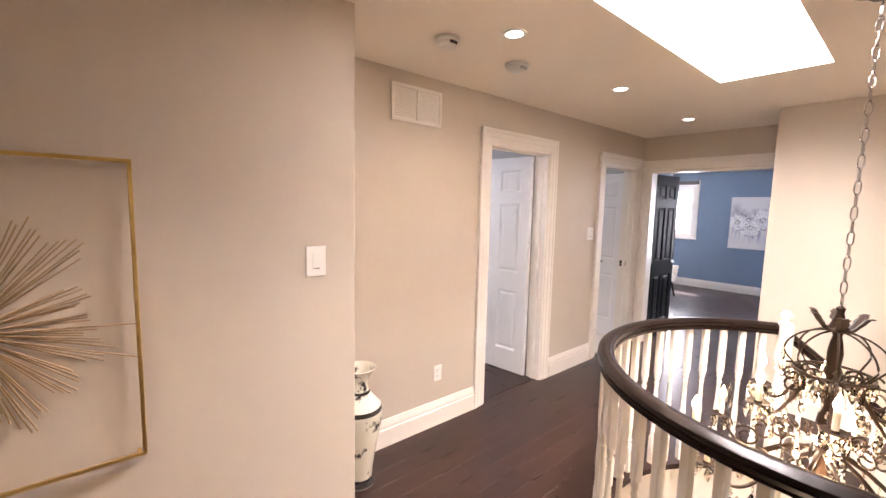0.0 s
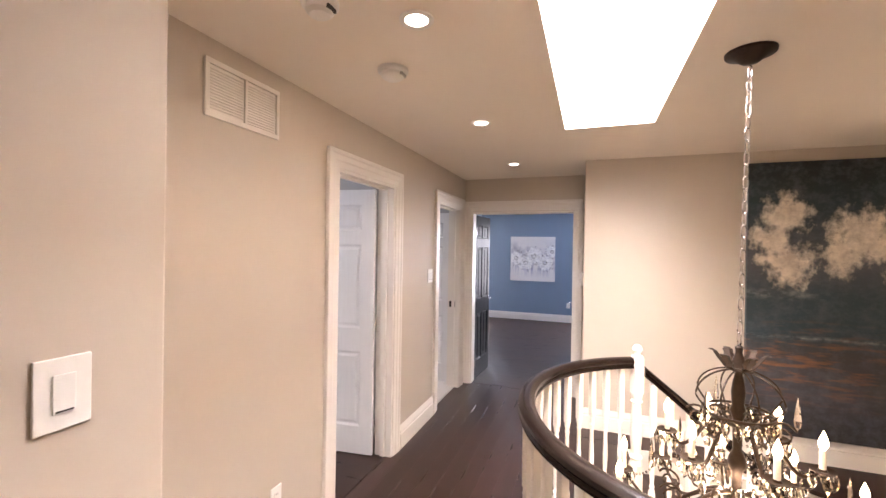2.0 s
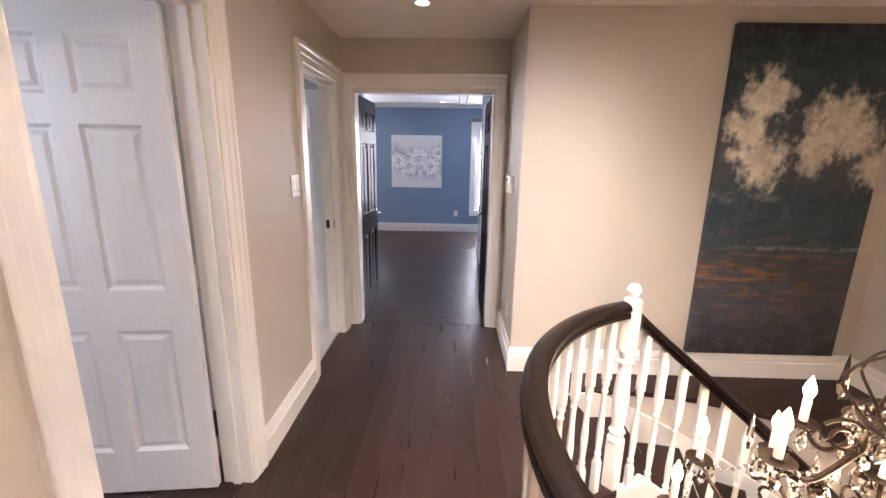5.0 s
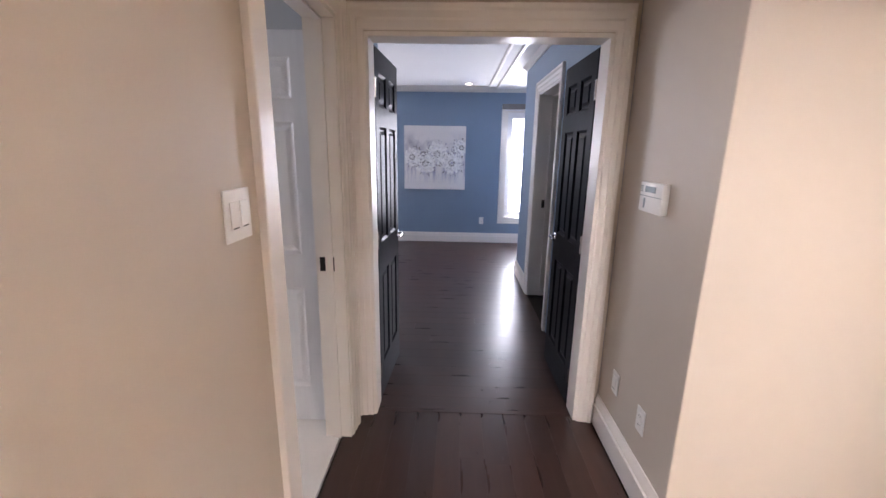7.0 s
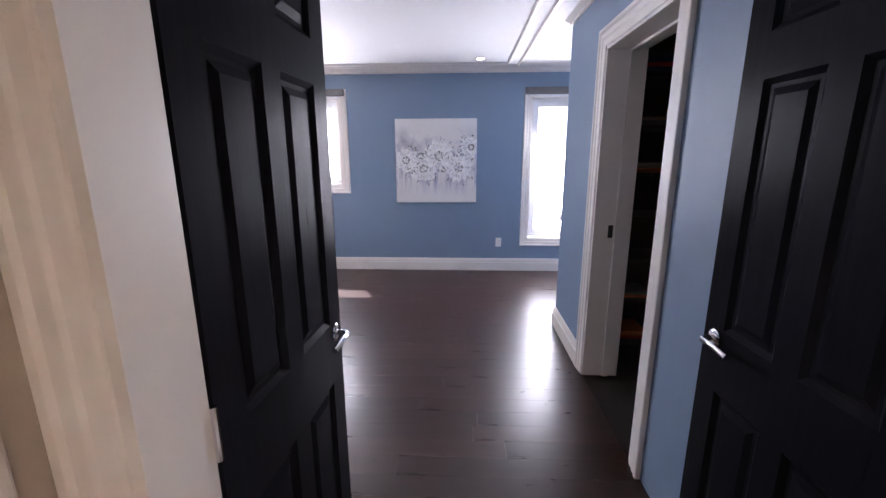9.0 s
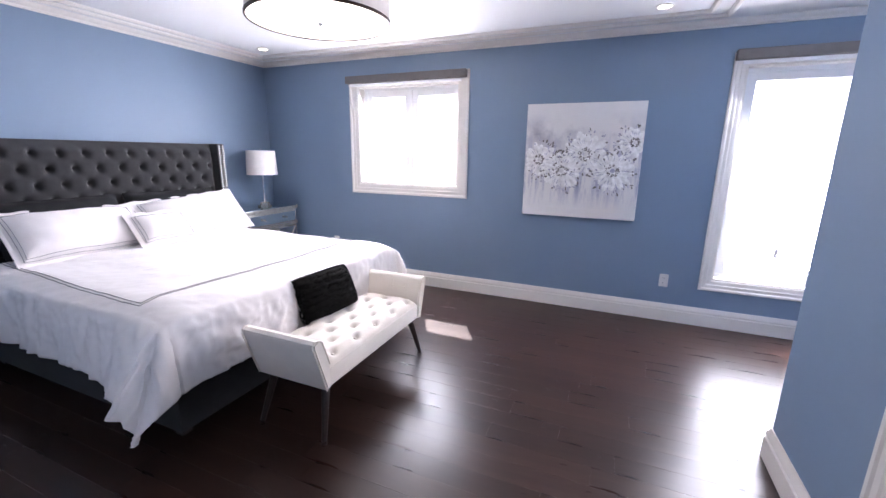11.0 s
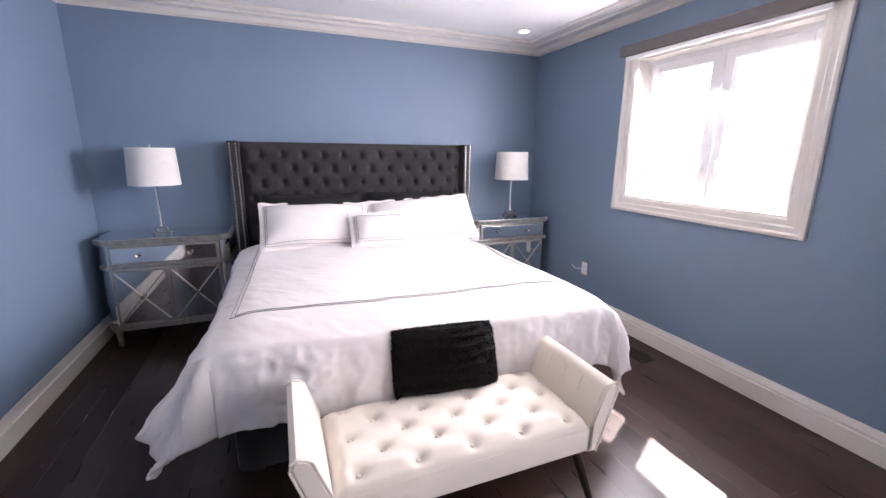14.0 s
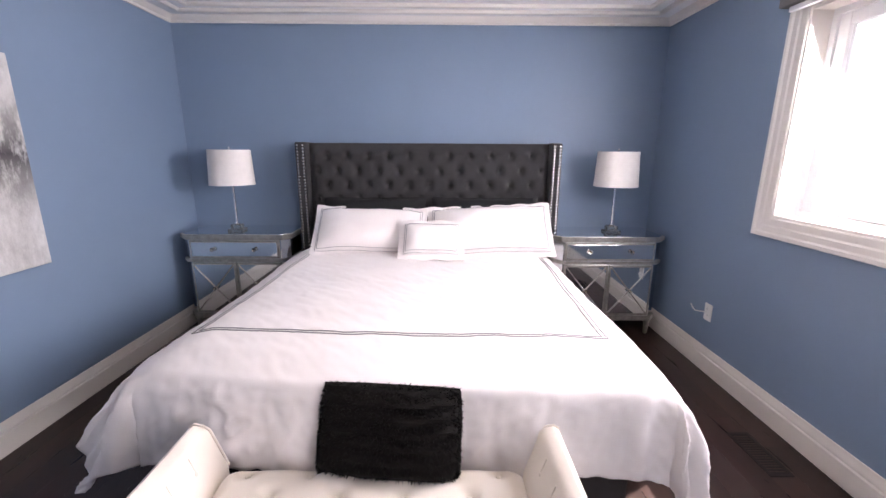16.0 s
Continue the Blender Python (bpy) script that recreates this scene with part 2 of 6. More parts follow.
def tube(points, radius, seg=8, bm=None, close=False, taper=None):
    """A round rod along points; taper gives a radius factor by 0..1."""
    bm = bm or bmesh.new()
    pts = [Vector(p) for p in points]
    n = len(pts)
    rings = []
    up = Vector((0.03, 0.02, 1)).normalized()
    for i, p in enumerate(pts):
        d = (pts[(i + 1) % n] - pts[i - 1]) if close else (pts[min(i + 1, n - 1)] - pts[max(i - 1, 0)])
        d.normalize()
        a = d.cross(up)
        if a.length < 0.05:
            a = d.cross(Vector((1, 0, 0)))
        a.normalize()
        b = d.cross(a)
        r = radius * (taper(i / max(1, n - 1)) if taper else 1)
        rings.append([bm.verts.new(p + r * (math.cos(2 * math.pi * k / seg) * a + math.sin(2 * math.pi * k / seg) * b)) for k in range(seg)])
    pairs = list(zip(rings, rings[1:])) + ([(rings[-1], rings[0])] if close else [])
    for a, b in pairs:
        for k in range(seg):
            bm.faces.new((a[k], a[(k + 1) % seg], b[(k + 1) % seg], b[k]))
    if not close:
        bm.faces.new(rings[0]), bm.faces.new(rings[-1])
    return bm


def sweep(profile, path, bm=None, close=False):
    """A profile of (across, up) rows along a level path; across points to the path's left."""
    bm = bm or bmesh.new()
    pts = [Vector(p) for p in path]
    n = len(pts)
    rings = []
    for i, p in enumerate(pts):
        if close:
            d0, d1 = (pts[i] - pts[i - 1]), (pts[(i + 1) % n] - pts[i])
        else:
            d0 = pts[i] - pts[i - 1] if i else pts[1] - pts[0]
            d1 = pts[i + 1] - pts[i] if i < n - 1 else d0
        d0, d1 = Vector((d0.x, d0.y, 0)).normalized(), Vector((d1.x, d1.y, 0)).normalized()
        n0, n1 = Vector((-d0.y, d0.x, 0)), Vector((-d1.y, d1.x, 0))
        m = (n0 + n1).normalized()
        m = m / max(0.3, m.dot(n0))
        rings.append([bm.verts.new(p + m * a + Vector((0, 0, u))) for a, u in profile])
    k = len(profile)
    for a, b in list(zip(rings, rings[1:])) + ([(rings[-1], rings[0])] if close else []):
        for j in range(k):
            bm.faces.new((a[j], a[(j + 1) % k], b[(j + 1) % k], b[j]))
    if not close:
        bm.faces.new(rings[0]), bm.faces.new(rings[-1])
    return bm


def wall_x(y0, y1, xa, xb, za, zb, openings=()):
    """A wall that runs along x, as blocks round its openings (x0, x1, z0, z1)."""
    bm, x = bmesh.new(), xa
    for a, b, z0, z1 in sorted(openings):
        if a > x:
            box(bm, x, a, y0, y1, za, zb)
        if z0 > za:
            box(bm, a, b, y0, y1, za, z0)
        if z1 < zb:
            box(bm, a, b, y0, y1, z1, zb)
        x = b
    if x < xb:
        box(bm, x, xb, y0, y1, za, zb)
    return bm


def wall_y(x0, x1, ya, yb, za, zb, openings=()):
    bm, y = bmesh.new(), ya
    for a, b, z0, z1 in sorted(openings):
        if a > y:
            box(bm, x0, x1, y, a, za, zb)
        if z0 > za:
            box(bm, x0, x1, a, b, za, z0)
        if z1 < zb:
            box(bm, x0, x1, a, b, z1, zb)
        y = b
    if y < yb:
        box(bm, x0, x1, y, yb, za, zb)
    return bm


# ---------------- the large structure ----------------
H = 2.43       # hall ceiling
HB = 2.455     # bedroom ceiling
NY = 2.545     # hall's long wall
E_X = 9.578    # window wall
N_Y = 6.045    # headboard wall
W_X = 5.665    # bedroom's short wall
S_Y = 1.213    # closet wall
C = (2.17, 0.48)   # centre of the round stairwell
R_IN, R_OUT = 0.92, 1.68

D1 = (2.215, 2.975, 0, 2.08)
D2 = (3.950, 4.66, 0, 2.065)
structure("wall_hall_north", wall_x(NY, NY + 0.06, 0.77, 4.85, 0, H, [D1, D2]), M_BEIGE, "beige painted hall wall with two door openings", "wall")
structure("wall_hall_north_back", wall_x(NY + 0.06, NY + 0.13, 0.77, 4.915, 0, H, [D1, D2]), M_GREYWALL, "grey painted inner side of the hall wall", "wall")
structure("wall_near", boxes((-3.1, 0.77, 1.985, NY + 0.13, 0, H), bevel=0.006), M_BEIGE, "beige painted wall beside the stair landing", "wall")
structure("wall_hall_east", wall_y(4.85, 4.915, 1.18, NY, 0, H, [(1.290, 2.460, 0, 2.045)]), M_BEIGE, "beige painted wall over the double door", "wall")
structure("wall_bedroom_entry", wall_y(4.915, 4.98, S_Y - 0.13, NY + 0.13, 0, HB + 0.05, [(1.290, 2.460, 0, 2.045)]), M_BLUE, "blue painted wall inside the double door", "wall")
structure("wall_stair_east", boxes((4.085, 4.85, -1.35, 1.18, 0, H), bevel=0.005), M_BEIGE, "beige painted wall behind the large dark painting", "wall")
structure("wall_stair_south", boxes((-3.1, 4.085, -1.36, -1.23, 0, H)), M_BEIGE, "beige painted wall along the stairwell", "wall")
structure("wall_behind", boxes((-3.23, -3.1, -1.36, NY + 0.13, 0, H)), M_BEIGE, "plain beige wall at the hall's end", "wall")

CLO = (6.16, 6.99, 0, 2.06)
structure("wall_closet", wall_x(S_Y - 0.22, S_Y, 4.98, 7.83, 0, HB + 0.05, [CLO]), M_BLUE, "blue painted wall with the closet opening", "wall")
structure("wall_closet_end", boxes((7.70, 7.83, -0.9, S_Y - 0.22, 0, HB + 0.05)), M_BLUE, "blue painted wall of the window alcove", "wall")
structure("wall_alcove_south", boxes((7.70, E_X + 0.2, -1.03, -0.9, 0, HB + 0.05)), M_BLUE, "plain blue wall at the alcove's end", "wall")
W1 = (3.545, 4.72, 1.10, 2.13)
W2 = (0.37, 1.21, 0.42, 2.13)
structure("wall_windows", wall_y(E_X, E_X + 0.2, -0.9, N_Y + 0.13, 0, HB + 0.05, [W1, W2]), M_BLUE, "blue painted wall with two windows", "wall")
structure("wall_headboard", boxes((W_X - 0.13, E_X, N_Y, N_Y + 0.13, 0, HB + 0.05)), M_BLUE, "blue painted wall behind the bed", "wall")
structure("wall_bedroom_west", boxes((W_X - 0.13, W_X, NY + 0.13, N_Y, 0, HB + 0.05)), M_BLUE, "blue painted side wall of the bedroom", "wall")
structure("wall_bedroom_return", boxes((4.98, W_X, NY, NY + 0.13, 0, HB + 0.05)), M_BLUE, "blue painted short wall behind the open door", "wall")

# side room, bathroom and closet shells
structure("wall_side_room", boxes((1.0, 1.13, NY + 0.13, 6.4, 0, H), (1.13, 3.5, 6.27, 6.4, 0, H), (3.5, 3.63, NY + 0.13, 6.4, 0, H)), M_GREYWALL, "plain pale grey walls of a side room", "wall")
structure("wall_bathroom", boxes((3.63, W_X - 0.13, 5.9, 6.03, 0, H), (W_X - 0.19, W_X - 0.13, NY + 0.13, 5.9, 0, H)), M_GREYWALL, "plain grey bathroom walls", "wall")
# Made-up strip, coloured dark for the shade between door and vanity.
structure("wall_bathroom_shade_strip", boxes((4.79, 4.90, NY + 0.635, NY + 0.742, 0, H)), M_SHADESTRIP, "dark taupe strip standing in for the shaded gap beside the bathroom door", "wall")
structure("wall_closet_inside", boxes((4.98, 7.70, -0.13, 0.0, 0, HB), (4.98, 5.1, 0.0, S_Y - 0.22, 0, HB), (7.64, 7.70, 0, S_Y - 0.22, 0, HB)), M_WOODMED, "dark walls inside the closet", "wall")
structure("ceiling_side_rooms", boxes((1.0, W_X - 0.13, NY + 0.13, 6.4, H, H + 0.12)), M_CEILW, "plain white ceiling of the side rooms", "ceiling")
structure("floor_bathroom", boxes((3.5, W_X - 0.13, NY + 0.06, 6.03, -0.12, 0.004)), M_TILE, "pale stone tile bathroom floor", "floor")
structure("floor_side_room", boxes((1.0, 3.5, NY + 0.05, 6.4, -0.12, 0.0)), M_WOOD, "dark wood floor of the side room", "floor")

# ceilings: the hall's is pierced by the skylight shaft
SK = (0.90, 3.028, 0.757, 1.300)
bm = bmesh.new()
for r in ((-3.1, SK[0], -1.36, NY), (SK[1], 4.85, -1.36, NY), (SK[0], SK[1], -1.36, SK[2]), (SK[0], SK[1], SK[3], NY)):
    box(bm, r[0], r[1], r[2], r[3], H, H + 0.12)
structure("ceiling_hall", bm, M_CEIL, "warm white painted hall ceiling round a skylight", "ceiling")
bm = bmesh.new()
for r in ((SK[0] - 0.06, SK[0], SK[2] - 0.06, SK[3] + 0.06), (SK[1], SK[1] + 0.06, SK[2] - 0.06, SK[3] + 0.06), (SK[0], SK[1], SK[2] - 0.06, SK[2]), (SK[0], SK[1], SK[3], SK[3] + 0.06)):
    box(bm, *r, H + 0.12, H + 0.75)
structure("skylight_shaft", bm, M_CEILW, "white plastered skylight shaft", "skylight")
sg = structure("window_skylight", boxes((SK[0], SK[1], SK[2], SK[3], H + 0.52, H + 0.525)), M_GLASS, "clear glass skylight pane", "skylight")
sg.visible_shadow = False
structure("ceiling_bedroom", boxes((4.98, E_X, -0.9, N_Y, HB, HB + 0.12)), M_CEILW, "white painted bedroom ceiling", "ceiling")
structure("roof_slab", boxes((-3.4, E_X + 0.35, -1.6, 0.6, 2.63, 2.8), (-3.4, E_X + 0.35, 1.45, 6.6, 2.63, 2.8), (-3.4, 0.8, 0.6, 1.45, 2.63, 2.8), (3.15, E_X + 0.35, 0.6, 1.45, 2.63, 2.8)), M_SOFFIT, "plain roof deck", "roof")
# Unseen slab added to cut off the sun so the floor patch stays short.
structure("sun_blocker", boxes((E_X + 0.35, 10.50, -1.8, 6.8, 2.60, 2.78)), M_SOFFIT, "unseen white slab outside the windows, added to shorten the sun patch", "roof")


# skirting and crown
BASE = [(0, 0), (0.021, 0), (0.021, 0.118), (0.013, 0.123), (0.013, 0.130), (0.018, 0.136), (0.016, 0.152), (0.009, 0.166), (0.006, 0.182), (0, 0.182)]


def baseboard(path, label="tall white stepped baseboard", tall=1.0):
    return structure("baseboard", sweep([(a, b * tall) for a, b in BASE], [(x, y, 0.001) for x, y in path]), M_TRIM, label, "baseboard", True)


baseboard([(2.105, NY), (0.77, NY), (0.77, 1.985), (-3.1, 1.985)])
baseboard([(3.825, NY), (3.10, NY)])
baseboard([(4.085, -1.23), (4.085, 1.18), (4.84, 1.18)])
baseboard([(-3.1, -1.23), (4.085, -1.23)])
baseboard([(7.097, S_Y), (7.83, S_Y), (7.83, -0.9)], tall=0.9)
baseboard([(E_X, -0.9), (E_X, N_Y), (W_X, N_Y), (W_X, NY), (5.0, NY)], tall=0.88)

CROWN = [(0, -0.05), (0.014, -0.05), (0.014, -0.032), (0.03, -0.022), (0.042, -0.008), (0.05, 0), (0, 0)]
room = [(4.98, NY), (4.98, S_Y), (7.83, S_Y), (7.83, -0.9), (E_X, -0.9), (E_X, N_Y), (W_X, N_Y), (W_X, NY)]
structure("trim_crown", sweep(CROWN, [(x, y, HB - 0.001) for x, y in room], close=True), M_TRIM, "slim white crown moulding", "trim", True)
BEAD = [(-0.02, 0), (-0.02, -0.009), (-0.009, -0.021), (0.009, -0.021), (0.02, -0.009), (0.02, 0)]
for inset in (0.17, 0.30):
    a = inset
    path = [(W_X + a, S_Y + a + 0.02), (E_X - a, S_Y + a + 0.02), (E_X - a, N_Y - a), (W_X + a, N_Y - a)]
    structure("trim_ceiling", sweep(BEAD, [(x, y, HB) for x, y in path], close=True), M_TRIM, "white ceiling panel moulding", "trim", True)

# door casings: a stepped board up, over and down, mitred
CAS = [(0, 0), (0.021, 0), (0.024, 0.004), (0.024, 0.020), (0.018, 0.029), (0.018, 0.055), (0.0135, 0.064), (0.0125, 0.093), (0.010, 0.10), (0, 0.10)]


def casing(name, a, b, top, plane, axis, sign, width=0.1, closed=None, prefix_label="white stepped door casing", over=None):
    """Casing round an opening from a to b, on the wall plane; sign tells to which side it stands out. closed gives the bottom for windows."""
    bm = bmesh.new()
    k = width / 0.10
    corners = [(a, 0.001), (a, top), (b, top), (b, 0.001)] if closed is None else [(a, closed), (a, top), (b, top), (b, closed)]
    outs = [(-1, 0), (-1, 1), (1, 1), (1, 0)] if closed is None else [(-1, -1), (-1, 1), (1, 1), (1, -1)]
    rings = []
    for (p, z), (oa, oz) in zip(corners, outs):
        ring = []
        for t, w in CAS:
            w = (0.10 - w) * k
            q, h = p + oa * w, z + oz * w * ((over or width) / width if oz > 0 else 1)
            ring.append(bm.verts.new((q, plane + sign * t, h) if axis == "x" else (plane + sign * t, q, h)))
        rings.append(ring)
    n = len(CAS)
    pairs = list(zip(rings, rings[1:])) + ([(rings[-1], rings[0])] if closed is not None else [])
    for r0, r1 in pairs:
        for j in range(n):
            bm.faces.new((r0[j], r0[(j + 1) % n], r1[(j + 1) % n], r1[j]))
    if closed is None:
        bm.faces.new(rings[0]), bm.faces.new(rings[-1])
    return structure(name, bm, M_TRIM, prefix_label, "trim", False)


def jamb_x(a, b, top, y0, y1, stop):
    """Jamb boards lining an opening in a wall along x, with a door stop."""
    t = 0.018
    bm = boxes((a - 0.002, a + t, y0, y1, 0.002, top), (b - t, b + 0.002, y0, y1, 0.002, top), (a + t, b - t, y0, y1, top - t, top + 0.002),
               (a + t, a + t + 0.012, stop, stop + 0.035, 0.002, top - t), (b - t - 0.012, b - t, stop, stop + 0.035, 0.002, top - t), (a + t + 0.012, b - t - 0.012, stop, stop + 0.035, top - t - 0.012, top - t))
    return structure("trim_jamb", bm, M_TRIM, "white door jamb lining", "trim")


casing("trim_casing", D1[0], D1[1], D1[3], NY, "x", -1, 0.108)
casing("trim_casing", D2[0], D2[1], D2[3], NY, "x", -1, 0.115)
casing("trim_casing", 1.290, 2.460, 2.052, 4.85, "y", -1, 0.084, None, "white stepped casing round the double door", 0.115)
casing("trim_casing", 1.290, 2.460, 2.045, 4.98, "y", 1, 0.078)
casing("trim_casing", CLO[0], CLO[1], CLO[3], S_Y, "x", 1, 0.105, None, "white stepped closet casing")
jamb_x(D1[0], D1[1], D1[3], NY - 0.004, NY + 0.134, NY + 0.05)
jamb_x(D2[0], D2[1], D2[3], NY - 0.004, NY + 0.134, NY + 0.05)
jamb_x(CLO[0], CLO[1], CLO[3], S_Y - 0.224, S_Y + 0.004, S_Y - 0.16)
t = 0.018
structure("trim_jamb", boxes((4.846, 4.984, 1.288, 1.290 + t, 0.002, 2.045), (4.846, 4.984, 2.460 - t, 2.462, 0.002, 2.045), (4.846, 4.984, 1.290 + t, 2.460 - t, 2.045 - t, 2.047)), M_TRIM, "white jamb lining of the double door", "trim")
structure("threshold", boxes((4.880, 4.912, 1.308, 2.442, 0.0, 0.003), bevel=0.001), M_WOOD, "dark wood strip between hall and bedroom floors", "threshold")


# windows
def window(name, a, b, z0, z1, sashes, label):
    w = thing(name, pose(0, 0, 0), label, "window", kind="structure")
    x = E_X + 0.10
    f, g, mull = 0.042, 0.058, 0.030
    part("window_frame", boxes((x, x + 0.07, a, a + f, z0, z1), (x, x + 0.07, b - f, b, z0, z1), (x, x + 0.07, a + f, b - f, z0, z0 + f), (x, x + 0.07, a + f, b - f, z1 - f, z1)), M_VINYL, w, "white vinyl window frame")
    part("window_sill", boxes((E_X - 0.004, x, a, b, z0 - 0.002, z0 + 0.014)), M_TRIM, w)
    part("reveal", boxes((E_X - 0.003, x, a - 0.002, a + 0.012, z0 + 0.014, z1), (E_X - 0.003, x, b - 0.012, b + 0.002, z0 + 0.014, z1), (E_X - 0.003, x, a + 0.012, b - 0.012, z1 - 0.012, z1 + 0.002)), M_TRIM, w)
    step = (b - a - 2 * f - (sashes - 1) * mull) / sashes
    if sashes == 2:
        part("mullion", boxes((x, x + 0.066, (a + b - mull) / 2, (a + b + mull) / 2, z0 + f, z1 - f), bevel=0.003), M_VINYL, w, "white centre post")
    for i in range(sashes):
        s0 = a + f + i * (step + mull)
        s1 = s0 + step
        part("sash", boxes((x + 0.012, x + 0.052, s0, s0 + g, z0 + f, z1 - f), (x + 0.012, x + 0.052, s1 - g, s1, z0 + f, z1 - f), (x + 0.012, x + 0.052, s0 + g, s1 - g, z0 + f, z0 + f + g), (x + 0.012, x + 0.052, s0 + g, s1 - g, z1 - f - g, z1 - f), bevel=0.004), M_VINYL, w)
        p = part("pane", boxes((x + 0.03, x + 0.034, s0 + g - 0.004, s1 - g + 0.004, z0 + f + g - 0.004, z1 - f - g + 0.004)), M_GLASS, w, "clear glass pane")
        p.visible_shadow = False
        part("crank_handle", boxes((x - 0.014, x + 0.0125, s0 + step / 2 - 0.03 if sashes == 1 else (s1 - 0.05 if i == 0 else s0 + 0.02), s0 + step / 2 if sashes == 1 else (s1 - 0.025 if i == 0 else s0 + 0.045), z0 + 0.22, z0 + 0.30), bevel=0.004), M_VINYL, w, "white sash lock lever")
    return w


window("window_1", W1[0], W1[1], W1[2], W1[3], 2, "white two-sash window with bright daylight")
window("window_2", W2[0], W2[1], W2[2], W2[3], 1, "tall white window with bright daylight")
casing("trim_casing", W1[0], W1[1], W1[3], E_X, "y", -1, 0.105, W1[2], "white stepped window casing")
casing("trim_casing", W2[0], W2[1], W2[3], E_X, "y", -1, 0.09, W2[2], "white stepped window casing")
for a, b in ((3.455, 4.835), (0.29, 1.30)):
    bl = thing("roller_blind", pose(E_X - 0.022, 0, 2.155), "taupe roller blind cassette raised over the window", "blind", "roller blinds")
    part("cassette", boxes((-0.06, -0.001, a, b, 0.0, 0.075), bevel=0.008), M_BLIND, bl)
    part("hem_bar", boxes((-0.042, -0.022, a + 0.05, b - 0.05, -0.03, -0.004), bevel=0.004), M_VINYL, bl, "white blind hem bar")

# outside
structure("ground", boxes((-80, 120, -120, 120, -3.4, -3.3)), M_GROUND, "pale ground outside the house", "ground")
# Self-lit sheet: its emission stands in for blown-out daylight outside.
structure("backdrop", boxes((45, 45.2, -60, 70, -3.3, 18)), M_BACKDROP, "glowing white sheet standing in for the bright distance beyond the windows", "backdrop")

# ---------------- stairwell ----------------
def ring_sector(bm, r0, r1, a0, a1, z0, z1, n=48, centre=C):
    rows = []
    for i in range(n + 1):
        a = radians(a0 + (a1 - a0) * i / n)
        c, s = math.cos(a), math.sin(a)
        rows.append([bm.verts.new((centre[0] + r * c, centre[1] + r * s, z)) for r, z in ((r0, z0), (r1, z0), (r1, z1), (r0, z1))])
    for a, b in zip(rows, rows[1:]):
        for j in range(4):
            bm.faces.new((a[j], a[(j + 1) % 4], b[(j + 1) % 4], b[j]))
    bm.faces.new(rows[0]), bm.faces.new(rows[-1])
    return bm


A_NEW = 22.6      # angle of the newel
A_TOP = 13.0      # angle of the top riser, at the newel
A_END = -196.0    # where the flight leaves the well


def hall_deck():
    """The landing's dark under-floor with the round well and the flight cut out."""
    bm = bmesh.new()
    n = 0.05
    xs = [-3.1 + n * i for i in range(int((4.09 + 3.1) / n) + 1)]
    ys = [-1.23 + n * i for i in range(int((NY + 0.01 + 1.23) / n) + 1)]
    vs = {}

    def v(i, j):
        if (i, j) not in vs:
            vs[i, j] = bm.verts.new((xs[i], ys[j], -0.018))
        return vs[i, j]

    for i in range(len(xs) - 1):
        for j in range(len(ys) - 1):
            dx, dy = xs[i] + n / 2 - C[0], ys[j] + n / 2 - C[1]
            r, a = math.hypot(dx, dy), math.degrees(math.atan2(dy, dx))
            a = a - 360 if a > A_TOP else a
            if r < R_IN + 0.07 or (r < R_OUT + 0.05 and A_END < a < A_TOP):
                continue
            bm.faces.new((v(i, j), v(i + 1, j), v(i + 1, j + 1), v(i, j + 1)))
    ret = bmesh.ops.extrude_face_region(bm, geom=bm.faces[:])
    for g in ret["geom"]:
        if isinstance(g, bmesh.types.BMVert):
            g.co.z = -0.2
    return bm


floor_hall = structure("floor_hall", hall_deck(), M_SUBFLOOR, "dark hardwood plank hall floor round the stairwell", "floor")
structure("floor_hall_door", boxes((4.0, 4.90, 1.1, NY + 0.07, -0.2, -0.018)), M_SUBFLOOR, "dark floor under the hall doorway planks", "floor")
structure("trim_well_nosing", ring_sector(bmesh.new(), R_IN - 0.045, R_IN + 0.21, A_NEW, 218, -0.03, 0.004, 72), M_WOOD, "dark rounded floor nosing round the well", "trim", True)
structure("trim_well_fascia", ring_sector(bmesh.new(), R_IN - 0.02, R_IN + 0.02, A_TOP - 1, 230, -0.34, -0.03, 72), M_STAIRW, "white painted curved fascia under the landing", "trim", True)
bm = bmesh.new()
ring_sector(bm, R_OUT, R_OUT + 0.03, A_TOP - 2, A_END, -3.1, -0.005, 90)
structure("wall_well_curved", bm, M_BEIGE, "curved beige wall of the stairwell", "wall", True)
bm = bmesh.new()
ring_sector(bm, R_OUT + 0.03, R_OUT + 0.06, 0, 360, -3.3, -0.2, 64)
structure("wall_well_outer", bm, M_BEIGE, "plain beige lower stair hall wall", "wall", True)


def ledge():
    """The floor-level ledge between the curved wall and the straight walls."""
    bm = bmesh.new()
    prev = None
    for i in range(61):
        a = A_TOP + 1 - (A_TOP + 1 + 128) * i / 60
        c, s = math.cos(radians(a)), math.sin(radians(a))
        d = 9.0
        if c > 0:
            d = min(d, (4.087 - C[0]) / c)
        if s < 0:
            d = min(d, (-1.232 - C[1]) / s)
        d = max(d, R_OUT + 0.004)
        row = [bm.verts.new((C[0] + r * c, C[1] + r * s, z)) for r, z in ((R_OUT - 0.012, -0.03), (d, -0.03), (d, 0.002), (R_OUT - 0.012, 0.002))]
        if prev:
            for j in range(4):
                bm.faces.new((prev[j], prev[(j + 1) % 4], row[(j + 1) % 4], row[j]))
        prev = row
    return bm


